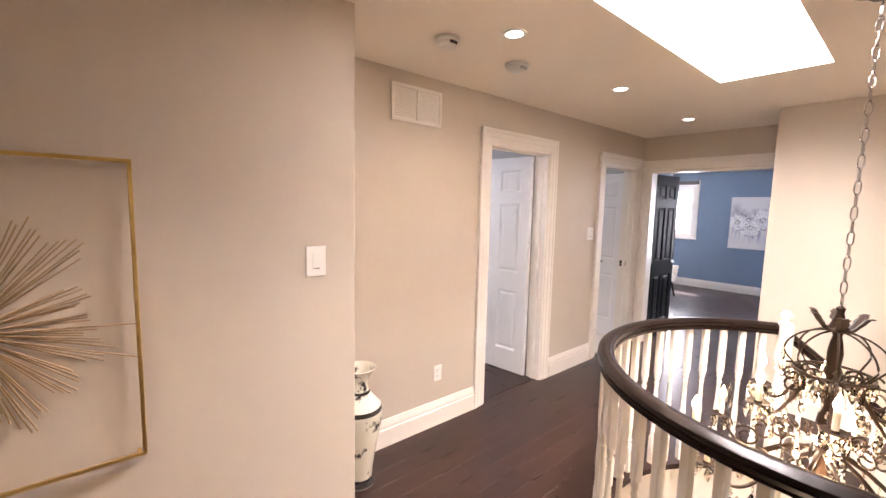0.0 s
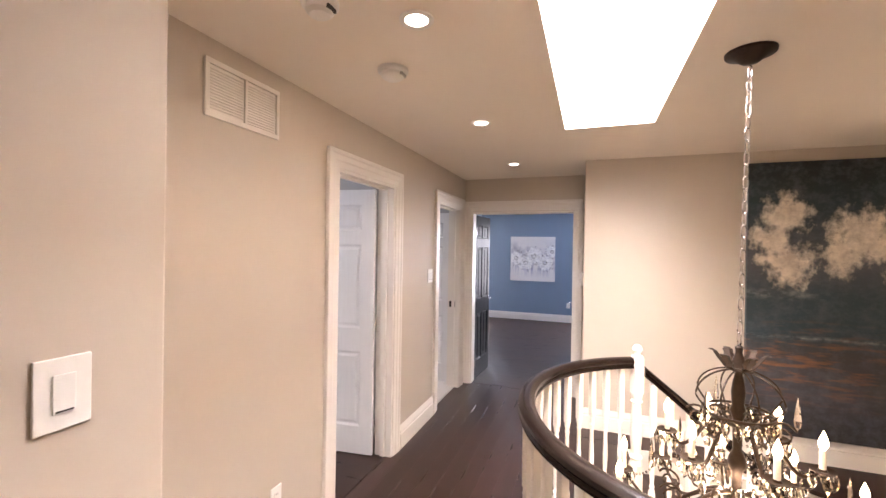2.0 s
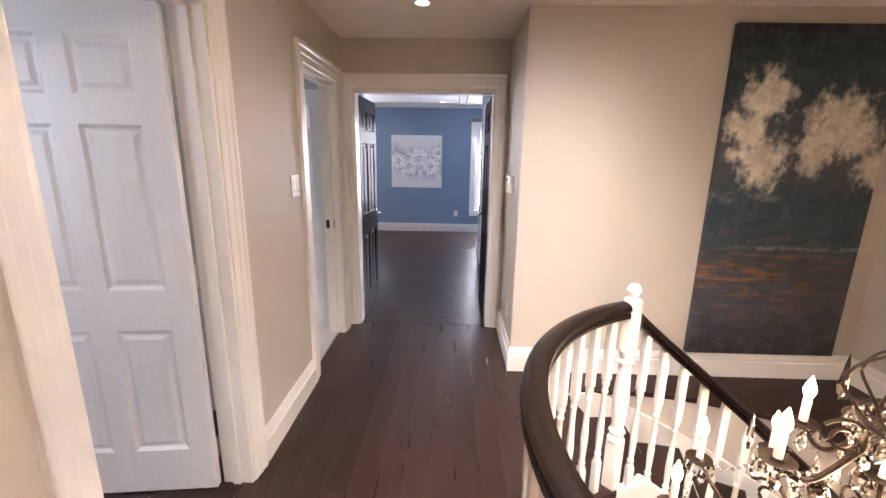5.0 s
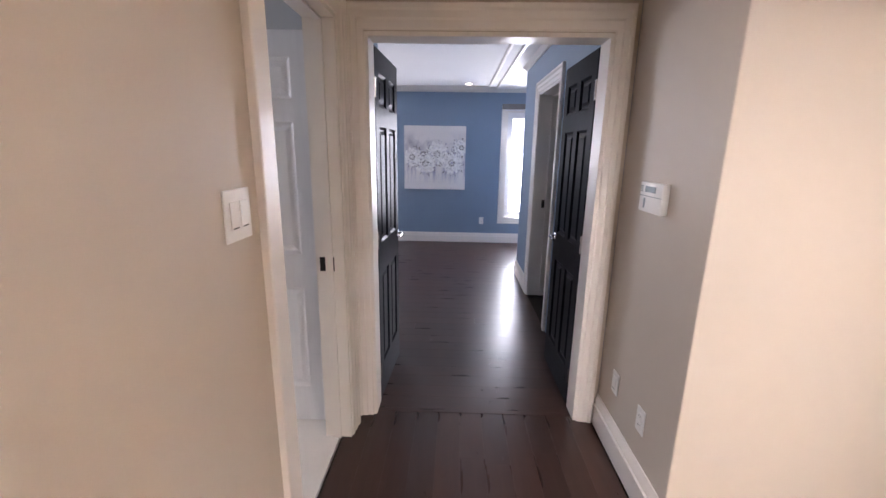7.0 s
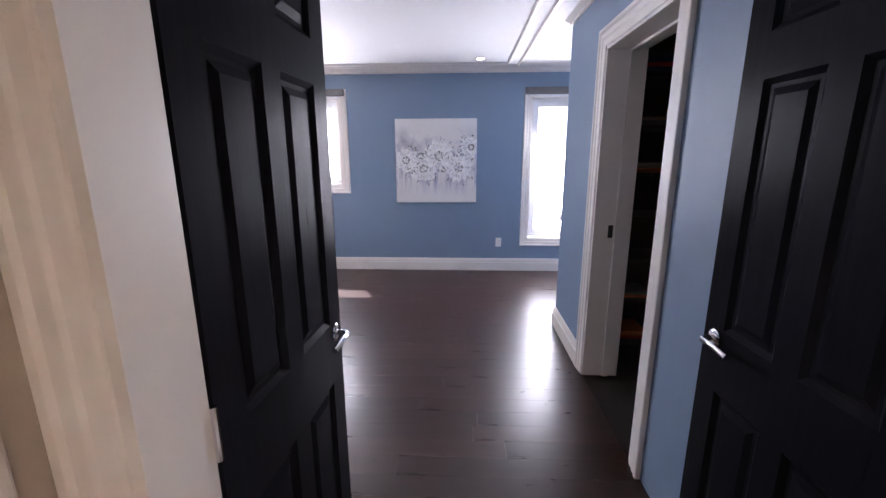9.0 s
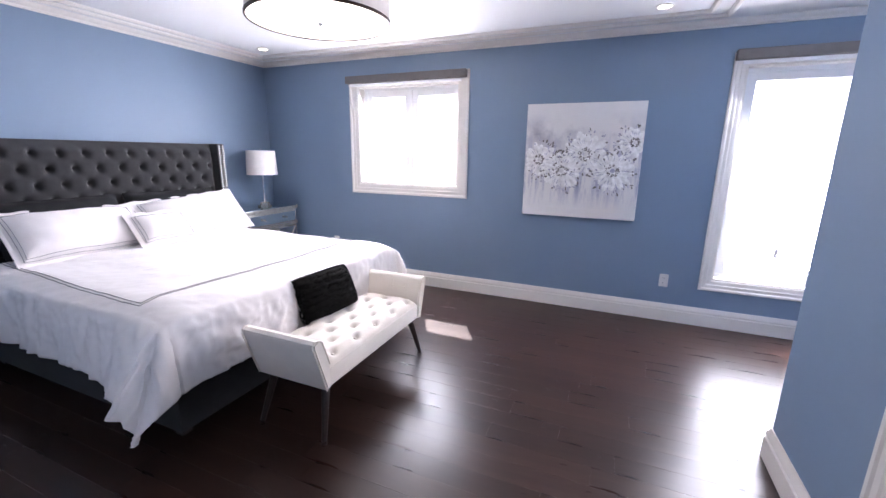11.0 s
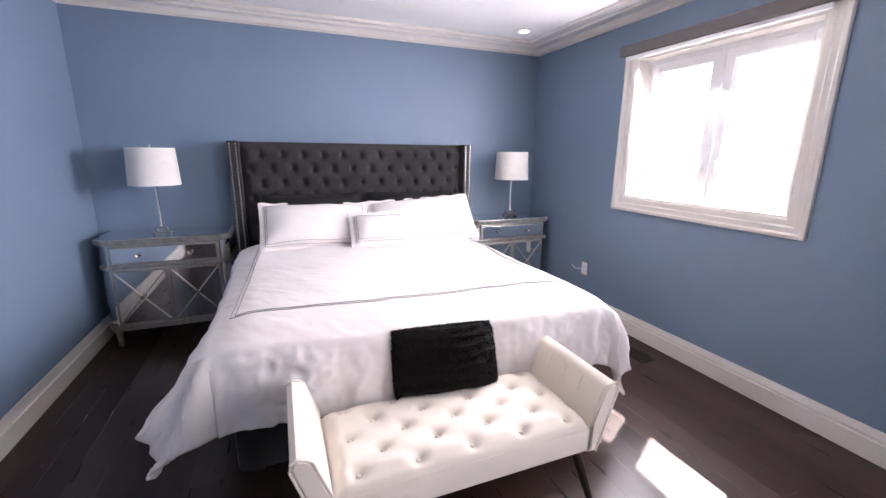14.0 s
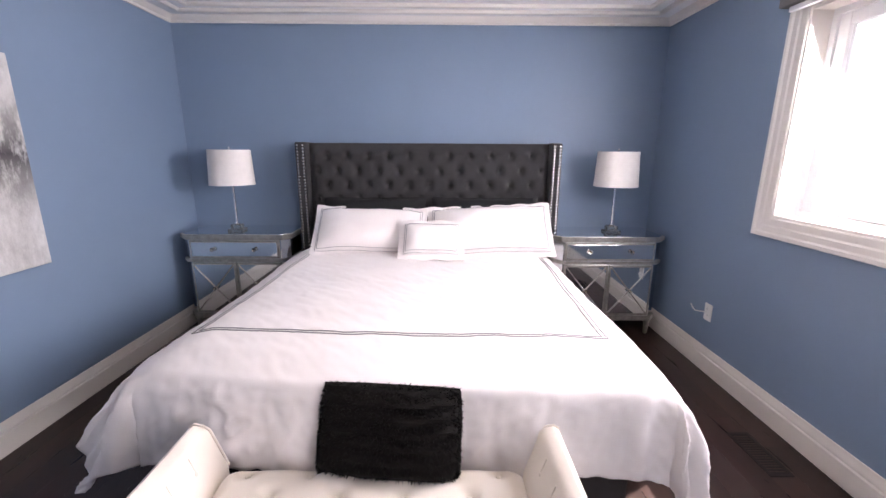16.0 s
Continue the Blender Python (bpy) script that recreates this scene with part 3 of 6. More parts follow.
structure("trim_landing_nosing", ring_sector(bmesh.new(), R_IN + 0.02, R_OUT + 0.25, A_TOP + 12, A_TOP - 0.8, -0.03, 0.0022, 8), M_WOOD, "dark landing nosing board at the top step", "trim")
structure("ledge", ledge(), M_TREAD, "dark wood ledge over the curved stair wall", "ledge")

stairs = thing("staircase", pose(C[0], C[1], 0), "curved staircase with dark treads and white risers", "stairs")
N_STEP = 15
STEP_A = (A_TOP - A_END) / N_STEP
for i in range(N_STEP):
    a1 = A_TOP - i * STEP_A
    z = -0.185 * (i + 1)
    part("tread", ring_sector(bmesh.new(), R_IN + 0.03, R_OUT - 0.03, a1 + 1.6, a1 - STEP_A, z - 0.032, z, 8, (0, 0)), M_TREAD, stairs)
    part("riser", ring_sector(bmesh.new(), R_IN + 0.03, R_OUT - 0.03, a1, a1 - 0.9, z, z + 0.153 + (0.03 if i == 0 else 0), 2, (0, 0)), M_STAIRW, stairs)


def stringer(r0, r1, low, high):
    bm = bmesh.new()
    prev = None
    for i in range(91):
        a = A_TOP + (A_END - A_TOP) * i / 90
        zz = -0.185 * (A_TOP - a) / STEP_A
        c, s = math.cos(radians(a)), math.sin(radians(a))
        row = [bm.verts.new((r * c, r * s, max(-3.1, min(zz + h, -0.004)))) for r, h in ((r0, low), (r1, low), (r1, high), (r0, high))]
        if prev:
            for j in range(4):
                bm.faces.new((prev[j], prev[(j + 1) % 4], row[(j + 1) % 4], row[j]))
        else:
            bm.faces.new(row)
        prev = row
    bm.faces.new(prev)
    return bm


part("stringer", stringer(R_OUT - 0.03, R_OUT - 0.004, -0.30, 0.10), M_STAIRW, stairs, "white wall string", True)
part("stringer", stringer(R_IN - 0.02, R_IN + 0.03, -0.36, 0.03), M_STAIRW, stairs, "white outer string", True)
structure("floor_lower", boxes((-3.1, 4.1, -2.6, 3.4, -3.29, -3.1)), M_TILE, "pale tile floor of the storey below", "floor")


# ---------------- railing ----------------
def baluster_mesh(h):
    """Square blocks at head and foot with a turned, beaded middle."""
    bm = bmesh.new()
    q = 0.0165
    box(bm, -q, q, -q, q, 0, 0.17, bevel=0.003, seg=1)
    box(bm, -q, q, -q, q, h - 0.28, h, bevel=0.003, seg=1)
    pr = [(0.0155, 0.168), (0.018, 0.178), (0.012, 0.188), (0.012, 0.196), (0.017, 0.206), (0.011, 0.218), (0.014, 0.26), (0.0165, 0.33), (0.0125, 0.42), (0.0115, h - 0.345), (0.016, h - 0.335), (0.0115, h - 0.325), (0.0125, h - 0.312), (0.0175, h - 0.3), (0.0155, h - 0.279)]
    return lathe(pr, 10, bm)


railing = thing("stair_railing", pose(C[0], C[1], 0.006), "curved white balustrade with a dark wood handrail", "railing")
RAILP = [(-0.032, 0), (0.032, 0), (0.036, 0.014), (0.03, 0.024), (0.038, 0.036), (0.036, 0.052), (0.022, 0.063), (0, 0.067), (-0.022, 0.063), (-0.036, 0.052), (-0.038, 0.036), (-0.03, 0.024), (-0.036, 0.014)]
RZ = 0.868
arc = [(R_IN * math.cos(radians(a)), R_IN * math.sin(radians(a)), RZ) for a in [A_NEW + 2.5 + 195 * i / 80 for i in range(81)]]
part("handrail", sweep(RAILP, arc), M_RAIL, railing, "dark stained wooden handrail", True)
down = []
for i in range(46):
    a = A_NEW - 2.5 - i * 3.2
    down.append((R_IN * math.cos(radians(a)), R_IN * math.sin(radians(a)), RZ - 0.02 - 0.185 * (A_NEW - a) / STEP_A))
part("handrail", sweep(RAILP, down), M_RAIL, railing, "dark stained sloping handrail", True)
hb = RZ - 0.006
base_bal = part("baluster", baluster_mesh(hb), M_STAIRW, railing, "white turned baluster", True)
angles = [A_NEW + 6.6 * k for k in range(1, 29)]
lower = [A_NEW - 6.6 * k for k in range(1, 18)]
for k, a in enumerate(angles + lower):
    ob = base_bal
    if k:
        ob = base_bal.copy()
        scene.collection.objects.link(ob)
        ob.parent = railing
    z = 0.0
    if k >= len(angles):
        z = -0.185 * (A_NEW - a) / STEP_A - 0.01
    ob.location = (R_IN * math.cos(radians(a)), R_IN * math.sin(radians(a)), z)
    ob.rotation_euler = (0, 0, radians(a))
bm = bmesh.new()
q = 0.036
box(bm, -q, q, -q, q, -0.30, 0.25, bevel=0.004, seg=1)
box(bm, -q, q, -q, q, 0.72, 0.955, bevel=0.006, seg=1)
lathe([(0.04, 0.248), (0.046, 0.262), (0.036, 0.276), (0.034, 0.29), (0.043, 0.305), (0.03, 0.325), (0.036, 0.38), (0.043, 0.46), (0.036, 0.56), (0.029, 0.645), (0.029, 0.655), (0.041, 0.668), (0.03, 0.682), (0.036, 0.70), (0.041, 0.722)], 20, bm)
lathe([(0.036, 0.953), (0.041, 0.962), (0.022, 0.972), (0.02, 0.980), (0.028, 0.992), (0.034, 1.006), (0.028, 1.022), (0.018, 1.033), (0.004, 1.036)], 20, bm)
nw = part("newel_post", bm, M_STAIRW, railing, "white turned newel post with a ball finial", True)
nw.location = (R_IN * math.cos(radians(A_NEW)), R_IN * math.sin(radians(A_NEW)), 0)
nw.rotation_euler = (0, 0, radians(A_NEW + 20))
nw.scale = (0.88, 0.88, 0.976)


# ---------------- doors ----------------
def panel_door(name, m, w, h, paint, label, thick=0.035, cols=2):
    """A six-panel door from its hinge edge (x = 0) along +x; thickness along y."""
    d = thing(name, m, label, "door", kind="structure")
    st, mid = (0.105 * w / 0.76, 0.095 * w / 0.76) if cols == 2 else (0.11, 0)
    pw = (w - 2 * st - mid) / 2 if cols == 2 else w - 2 * st
    rows = [(0.22, 0.80), (0.98, 1.63), (1.735, h - 0.115)]
    y0, y1 = -thick / 2, thick / 2
    bm = bmesh.new()
    box(bm, 0, st, y0, y1, 0.008, h)
    box(bm, w - st, w, y0, y1, 0.008, h)
    z = 0.008
    for a, b in rows + [(h, h)]:
        box(bm, st, w - st, y0, y1, z, a)
        z = b
    for a, b in rows if cols == 2 else ():
        box(bm, st + pw, st + pw + mid, y0, y1, a, b)
    part("slab", bm, paint, d)
    for a, b in rows:
        for x0 in (st, st + pw + mid)[:cols]:
            bm = bmesh.new()
            box(bm, x0, x0 + pw, -0.007, 0.007, a, b)
            for s in (-1, 1):
                lo, hi = [], []
                for inset, dep in ((0.0, thick / 2 - 0.0005), (0.014, 0.007)):
                    lo.append([bm.verts.new((xx, s * dep, zz)) for xx, zz in ((x0 + inset, a + inset), (x0 + pw - inset, a + inset), (x0 + pw - inset, b - inset), (x0 + inset, b - inset))])
                for k in range(4):
                    bm.faces.new((lo[0][k], lo[0][(k + 1) % 4], lo[1][(k + 1) % 4], lo[1][k]))
                for inset, dep in ((0.022, 0.006), (0.042, 0.0145)):
                    hi.append([bm.verts.new((xx, s * dep, zz)) for xx, zz in ((x0 + inset, a + inset), (x0 + pw - inset, a + inset), (x0 + pw - inset, b - inset), (x0 + inset, b - inset))])
                for k in range(4):
                    bm.faces.new((hi[0][k], hi[0][(k + 1) % 4], hi[1][(k + 1) % 4], hi[1][k]))
                bm.faces.new(hi[1])
            part("panel", bm, paint, d)
    return d


def lever(d, x, z, metal, thick, square=False, way=-1):
    for s in (-1, 1):
        h = part("door_handle", bmesh.new(), metal, d, "metal lever handle")
        bm = bmesh.new()
        if square:
            box(bm, x - 0.03, x + 0.03, min(s * thick / 2, s * (thick / 2 + 0.008)), max(s * thick / 2, s * (thick / 2 + 0.008)), z - 0.03, z + 0.03, bevel=0.002)
        else:
            prof = [(0.026, 0), (0.026, 0.006), (0.02, 0.01)]
            lathe(prof, 20, bm)
            bmesh.ops.rotate(bm, verts=bm.verts[:], matrix=Matrix.Rotation(radians(-90 * s), 3, "X"))
            bmesh.ops.translate(bm, verts=bm.verts[:], vec=(x, s * thick / 2, z))
        y = s * (thick / 2 + 0.045)
        tube([(x, s * thick / 2, z), (x, y * 0.9, z), (x + way * 0.012, y, z), (x + way * 0.06, y, z + 0.003), (x + way * 0.115, y * 0.98, z - 0.002)], 0.0085, 10, bm)
        bm.to_mesh(h.data)
        h.data.shade_smooth()
        h.data.set_sharp_from_angle(angle=radians(38))
        bm.free()


def hinges(d, h, thick, s, metal=M_CHROME):
    for z in (0.2, h / 2, h - 0.2):
        part("hinge", lathe([(0.007, z - 0.05), (0.007, z + 0.05)], 10, None, (-0.004, s * thick / 2, 0)), metal, d, "steel hinge knuckle")


d1 = panel_door("door_1", pose(2.935, NY + 0.145, 0, 0, 0, 96.5), 0.75, 2.055, M_DOORW, "white six-panel interior door, standing open")
lever(d1, 0.69, 0.95, M_BLACKMETAL, 0.035)
hinges(d1, 2.055, 0.035, -1)
d2 = panel_door("door_2", pose(4.785, NY + 0.14, 0, 0, 0, 90), 0.475, 2.03, M_DOORW, "white panelled bathroom door with a black lever, open", cols=1)
lever(d2, 0.355, 0.95, M_BLACKMETAL, 0.035, True)
part("strike_plate", boxes((D2[1] - 0.021, D2[1] - 0.0175, NY + 0.045, NY + 0.115, 0.93, 1.0), bevel=0.001), M_BLACKMETAL, thing("door_strike", pose(0, 0, 0), "black metal strike plate on the jamb", "door hardware"))
part("strike_plate", boxes((CLO[1] - 0.021, CLO[1] - 0.0175, S_Y - 0.115, S_Y - 0.085, 0.95, 1.03), bevel=0.001), M_BLACKMETAL, thing("door_strike", pose(0, 0, 0), "black metal strike plate on the closet jamb", "door hardware"))
d3 = panel_door("door_3", pose(4.995, 2.458, 0, 0, 0, -3.0), 0.585, 2.02, M_BLACKDOOR, "black lacquered six-panel door leaf, open")
lever(d3, 0.53, 0.95, M_CHROME, 0.035)
hinges(d3, 2.02, 0.035, -1)
d4 = panel_door("door_4", pose(4.995, 1.292, 0, 0, 0, 1.0), 0.585, 2.02, M_BLACKDOOR, "black lacquered six-panel door leaf, open")
lever(d4, 0.53, 0.95, M_CHROME, 0.035)
hinges(d4, 2.02, 0.035, 1)

floor_bedroom = structure("floor_bedroom", boxes((4.90, E_X, -0.9, N_Y, -0.2, -0.018)), M_SUBFLOOR, "dark hardwood plank bedroom floor", "floor")


# ---------------- bed ----------------
def grid_mesh(f, nu, nv, bm=None, close_u=False):
    """A sheet of f(u, v), both from 0 to 1."""
    bm = bm or bmesh.new()
    vs = [[bm.verts.new(f(i / nu, j / nv)) for j in range(nv + 1)] for i in range(nu + 1)]
    for i in range(nu):
        for j in range(nv):
            bm.faces.new((vs[i][j], vs[i + 1][j], vs[i + 1][j + 1], vs[i][j + 1]))
    return bm


def tuft(x, z, dx, dz):
    """Depth 0..1 of button tufting on a diamond grid: 1 at a button, with pleats between."""
    a, b = x / dx + z / dz, x / dx - z / dz
    fa, fb = a - round(a), b - round(b)
    pleat = max(math.exp(-(fa / 0.16) ** 2), math.exp(-(fb / 0.16) ** 2))
    best = math.exp(-(math.sqrt(fa * fa + fb * fb) / 0.17) ** 1.5)
    return 0.05 * pleat + 0.95 * best


BX0, BX1, BZ = 6.69, 8.55, 0.715
bed = thing("bed", pose(7.67, 4.92, 0), "king bed with a tufted charcoal winged headboard", "bed")
ox, oy = 7.66, 4.9
part("bed_base", boxes((6.73 - ox, 8.53 - ox, 3.88 - oy, 5.86 - oy, 0.05, 0.36), bevel=0.025), M_CHARCOAL, bed, "charcoal upholstered bed base", True)
part("mattress", boxes((6.73 - ox, 8.53 - ox, 3.88 - oy, 5.86 - oy, 0.36, 0.66), bevel=0.05), M_LINEN, bed, "white mattress", True)
for lx, ly in ((6.8, 3.97), (8.46, 3.97), (6.8, 5.75), (8.46, 5.75)):
    part("foot", boxes((lx - ox - 0.03, lx - ox + 0.03, ly - oy - 0.03, ly - oy + 0.03, 0.0, 0.052), bevel=0.004), M_LEG, bed)
HX0, HX1, HT = 6.627, 8.722, 1.508


def hb_face(u, v):
    x = HX0 + 0.07 + u * (HX1 - HX0 - 0.14)
    z = 0.2 + v * (HT - 0.01 - 0.2)
    edge = min(1, min(u, 1 - u) * 26) * min(1, (1 - v) * 16)
    puff = 0.062 * (1 - tuft(x - 7.675, z - 0.003, 0.163, 0.234)) if z > 0.7 else 0.018
    return (x - ox, 5.90 - edge * (0.012 + puff) - oy, z)


hbp = part("headboard", boxes((HX0 + 0.068 - ox, HX1 - 0.068 - ox, 5.90 - oy, 5.995 - oy, 0.02, HT - 0.004), bevel=0.008), M_CHARCOAL, bed, "button-tufted charcoal headboard", True)
part("tufting", grid_mesh(hb_face, 190, 120), M_CHARCOAL, hbp, "diamond button tufting", True)
btn = None
for i in range(-12, 13):
    for k in range(5, 13):
        x, z = 7.675 + i * 0.0815, 0.003 + k * 0.117
        if (i + k) % 2 == 0 and HX0 + 0.1 < x < HX1 - 0.1 and 0.75 < z < HT - 0.06:
            if btn is None:
                bm = bmesh.new()
                bmesh.ops.create_uvsphere(bm, u_segments=8, v_segments=5, radius=0.011)
                btn = part("button", bm, M_CHARCOAL, hbp, "charcoal covered button", True)
            else:
                o = btn.copy()
                scene.collection.objects.link(o)
                btn, o.parent = o, hbp
            btn.location, btn.scale = (x - ox, 5.885 - oy, z), (1, 0.5, 1)
for s, x in ((-1, HX0), (1, HX1 - 0.085)):
    w = part("wing", boxes((x - ox, x + 0.085 - ox, 5.79 - oy, 5.995 - oy, 0.02, HT), bevel=0.012), M_CHARCOAL, bed, "upholstered headboard wing", True)
    for c in (0.02, 0.064):
        bm = bmesh.new()
        z = 0.45
        while z < HT - 0.015:
            g = bmesh.ops.create_uvsphere(bm, u_segments=8, v_segments=4, radius=0.0092)
            for v in g["verts"]:
                v.co = Vector((v.co.x + x + c - ox, v.co.y * 0.6 + 5.7885 - oy, v.co.z + z))
            z += 0.024
        part("nailhead_trim", bm, M_NAIL, w, "row of silver nailheads", True)


def wob(x, y, k=1.0):
    return noise.noise(Vector((x * k, y * k, 1.7)))


def foot_edge(s):
    """Where the cloth turns down at the foot: it lies a little askew."""
    u = (s - BX0) / (BX1 - BX0)
    return 3.835 - 0.125 * u - 0.045 * math.sin(math.pi * u)


def duvet_point(s, t):
    """Flat cloth (s across, t along) laid over the mattress, hanging past its edges."""
    by = foot_edge(min(max(s, BX0), BX1))
    ex = min(s - BX0, 0) if s < BX0 else max(s - BX1, 0)
    ey = min(t - by, 0)
    L = math.hypot(ex, ey)
    left = s < (BX0 + BX1) / 2
    top = BZ + 0.014 * wob(s, t, 2.3) + 0.006 * wob(s, t, 6) + 0.003 * wob(s + t, t * 0.6, 15) + 0.002 * wob(s * 0.7, s + t, 34)
    dip = 0.035 * max(0.0, 1 - max(0.0, min(s - BX0, BX1 - s)) / 0.16) ** 2 + 0.03 * max(0.0, 1 - max(0.0, t - by) / 0.16) ** 2
    cx, cy = min(max(s, BX0), BX1), max(t, by)
    if L == 0:
        return Vector((cx, cy, top - dip))
    phi = math.atan2(-ey, abs(ex)) / (math.pi / 2)      # 0 along the side, 1 along the foot
    turn = (phi ** 2.4 if left else phi ** 0.5) * math.pi / 2
    nx, ny = math.copysign(math.cos(turn), ex if ex else -1), -math.sin(turn)
    side = t if phi < 0.5 else s
    near = math.exp(-((t - by) / 0.24) ** 2) if t > by else 1.0
    flare = (0.13 if left else 0.07) + (0.42 if left else 0.08) * near * (1 - phi) ** 0.9
    flare += 0.10 * math.sin(phi * math.pi) - 0.06 * phi
    fold = noise.noise(Vector((side * 5.5, 0.4 * L, 3.3))) + 0.5 * noise.noise(Vector((side * 13, 2 * L, 8.1)))
    if 0 < phi < 1:
        fold += 0.9 * math.sin(phi * math.pi * 3.0 + 0.6)
    crumple = (0.5 - abs(noise.noise(Vector((side * 8 + 3 * L, L * 5, 5.2))))) * 0.024 + noise.noise(Vector((side * 22, L * 9, 1))) * 0.008 + noise.noise(Vector((s * 34, t * 30, 4))) * 0.004
    bunch = math.exp(-((s - 7.05) / 0.30) ** 2) * phi ** 2
    crumple += bunch * ((0.4 - abs(noise.noise(Vector((s * 8 + t * 5, t * 7 - s * 3, 2.2))))) * 0.036 + (0.4 - abs(noise.noise(Vector((s * 17 - t * 8, t * 15 + s * 6, 7.2))))) * 0.020) * min(1, L / 0.2)
    out = 0.035 * (1 - math.exp(-L / 0.06)) + L * flare + fold * 0.030 * min(1, L / 0.25) + crumple * min(1, L / 0.08)
    drop = (L - 0.04 * (1 - math.exp(-L / 0.05))) * math.sqrt(max(0.2, 1 - flare * flare))
    return Vector((cx + nx * out, cy + ny * out, max(0.03, top - dip - drop)))


S0, S1, T1 = BX0 - 0.365, BX1 + 0.37, 5.60
def cover_point(u, v):
    """The cover from its hem at the foot (v = 0) to its head end."""
    s = S0 + u * (S1 - S0)
    hem = foot_edge(min(max(s, BX0), BX1)) - 0.355
    return duvet_point(s, hem + v * (T1 - hem)) - Vector((ox, oy, 0))


duvet = thing("duvet", pose(7.67, 4.92, 0), "white cotton duvet with a grey embroidered border, spread over the bed", "bedding")
dv = part("cover", grid_mesh(cover_point, 230, 190), M_LINEN, duvet, "softly creased white cotton", True)
sol = dv.modifiers.new("thickness", "SOLIDIFY")
sol.thickness, sol.offset = 0.016, -1.0


def hem_line(path, r=0.0020):
    pts = []
    for (a, b), (c, d) in zip(path, path[1:]):
        n = max(2, int(math.hypot(c - a, d - b) / 0.03))
        pts += [(a + (c - a) * i / n, b + (d - b) * i / n) for i in range(n)]
    pts.append(path[-1])
    return tube([duvet_point(s, t) + Vector((-ox, -oy, 0.003)) for s, t in pts], r, 6)


for d in (0.0, 0.02):
    part("border_line", hem_line([(6.815 + d, 5.58), (6.74 + d, 4.075 + d), (8.44 - d, 4.010 + d), (8.50 - d, 5.58)]), M_STRIPE, duvet, "grey embroidered line", True)


def pillow_point(u, v, w, h, t, flange=0.08):
    """Front surface of a pillow; u and v from -1 to 1."""
    fu, fv = flange / (w / 2), flange / (h / 2)
    a, b = min(1, abs(u) / (1 - fu)), min(1, abs(v) / (1 - fv))
    z = t / 2 * ((1 - a ** 3.2) * (1 - b ** 3.2)) ** 0.55
    pinch = 1 - 0.05 * (1 - abs(v) ** 2) * (abs(u) > 0.5) * (abs(u) - 0.5)
    return Vector((u * w / 2 * pinch, z, v * h / 2 * (1 - 0.03 * (1 - u * u))))


def pillow(name, m, w, h, t, material, label, lines=True, seed=0, flange=0.032):
    p = thing(name, m, label, "pillow")

    def surf(u, v, s):
        q = pillow_point(u, v, w, h, t, flange)
        k = noise.noise(Vector((q.x * 5 + seed * 3.1, q.z * 5, s))) * 0.014 + noise.noise(Vector((q.x * 13, q.z * 13 + seed, s))) * 0.005
        e = (1 - abs(u) ** 6) * (1 - abs(v) ** 6)
        wave = 0.008 * math.sin(q.x * 38 + seed) * (1 - e)
        return Vector((q.x, -s * (q.y + 0.004 + k * e) + wave, q.z))

    bm = bmesh.new()
    for s in (-1, 1):
        grid_mesh(lambda a, b: surf(a * 2 - 1, b * 2 - 1, s), 48, 32, bm)
    rim = [surf(-1 + 2 * i / 48, -1, 1) for i in range(48)] + [surf(1, -1 + 2 * i / 32, 1) for i in range(32)]
    rim += [surf(1 - 2 * i / 48, 1, 1) for i in range(48)] + [surf(-1, 1 - 2 * i / 32, 1) for i in range(32)]
    part("cushion", bm, material, p, "", True)
    part("edge_seam", tube([v + Vector((0, 0.004, 0)) for v in rim], 0.0052, 6, None, True), material, p, "", True)
    if lines:
        for ins in (0.004, 0.018):
            fu, fv = 1 - (flange + ins) / (w / 2), 1 - (flange + ins) / (h / 2)
            ring = [(-fu, -fv), (fu, -fv), (fu, fv), (-fu, fv)]
            loop = []
            for (a, b), (c, d) in zip(ring, ring[1:] + ring[:1]):
                loop += [surf(a + (c - a) * i / 40, b + (d - b) * i / 40, 1) + Vector((0, -0.0012, 0)) for i in range(40)]
            part("border_line", tube(loop, 0.0019, 5, None, True), M_STRIPE, p, "grey embroidered line", True)
    return p


pillow("pillow", pose(7.260, 5.715, 0.878, -24, 0, 2), 0.80, 0.44, 0.20, M_BLACKCLOTH, "black cotton pillow propped against the headboard", False, 5, 0.01)
pillow("pillow", pose(8.110, 5.715, 0.878, -24, 0, -2), 0.80, 0.44, 0.20, M_BLACKCLOTH, "black cotton pillow propped against the headboard", False, 6, 0.01)
pillow("pillow", pose(7.252, 5.545, 0.852, -42, 1.5, 1), 0.85, 0.44, 0.23, M_LINEN, "large white pillow with a grey embroidered border", True, 1)
pillow("pillow", pose(8.142, 5.525, 0.862, -41, -3, -3), 0.93, 0.46, 0.24, M_LINEN, "large white pillow with a grey embroidered border", True, 2)
pillow("throw_pillow", pose(7.712, 5.345, 0.835, -42, 0, -2), 0.46, 0.32, 0.13, M_LINEN, "small white pillow with a grey embroidered border", True, 3, 0.035)

# ---------------- bench ----------------
bench = thing("bench", pose(7.565, 3.460, 0), "ivory velvet tufted bench with flared arms at the bed's foot", "bench")
bm = boxes((-0.50, 0.50, -0.215, 0.215, 0.295, 0.40), bevel=0.012)
part("seat_frame", bm, M_IVORY, bench, "", True)


def seat_top(u, v):
    x, y = -0.485 + u * 0.97, -0.212 + v * 0.424
    e = min(1, min(u, 1 - u) * 18) ** 0.5 * min(1, min(v, 1 - v) * 9) ** 0.5
    return (x, y, 0.399 + e * (0.018 + 0.037 * (1 - tuft(x, y, 0.20, 0.17))))


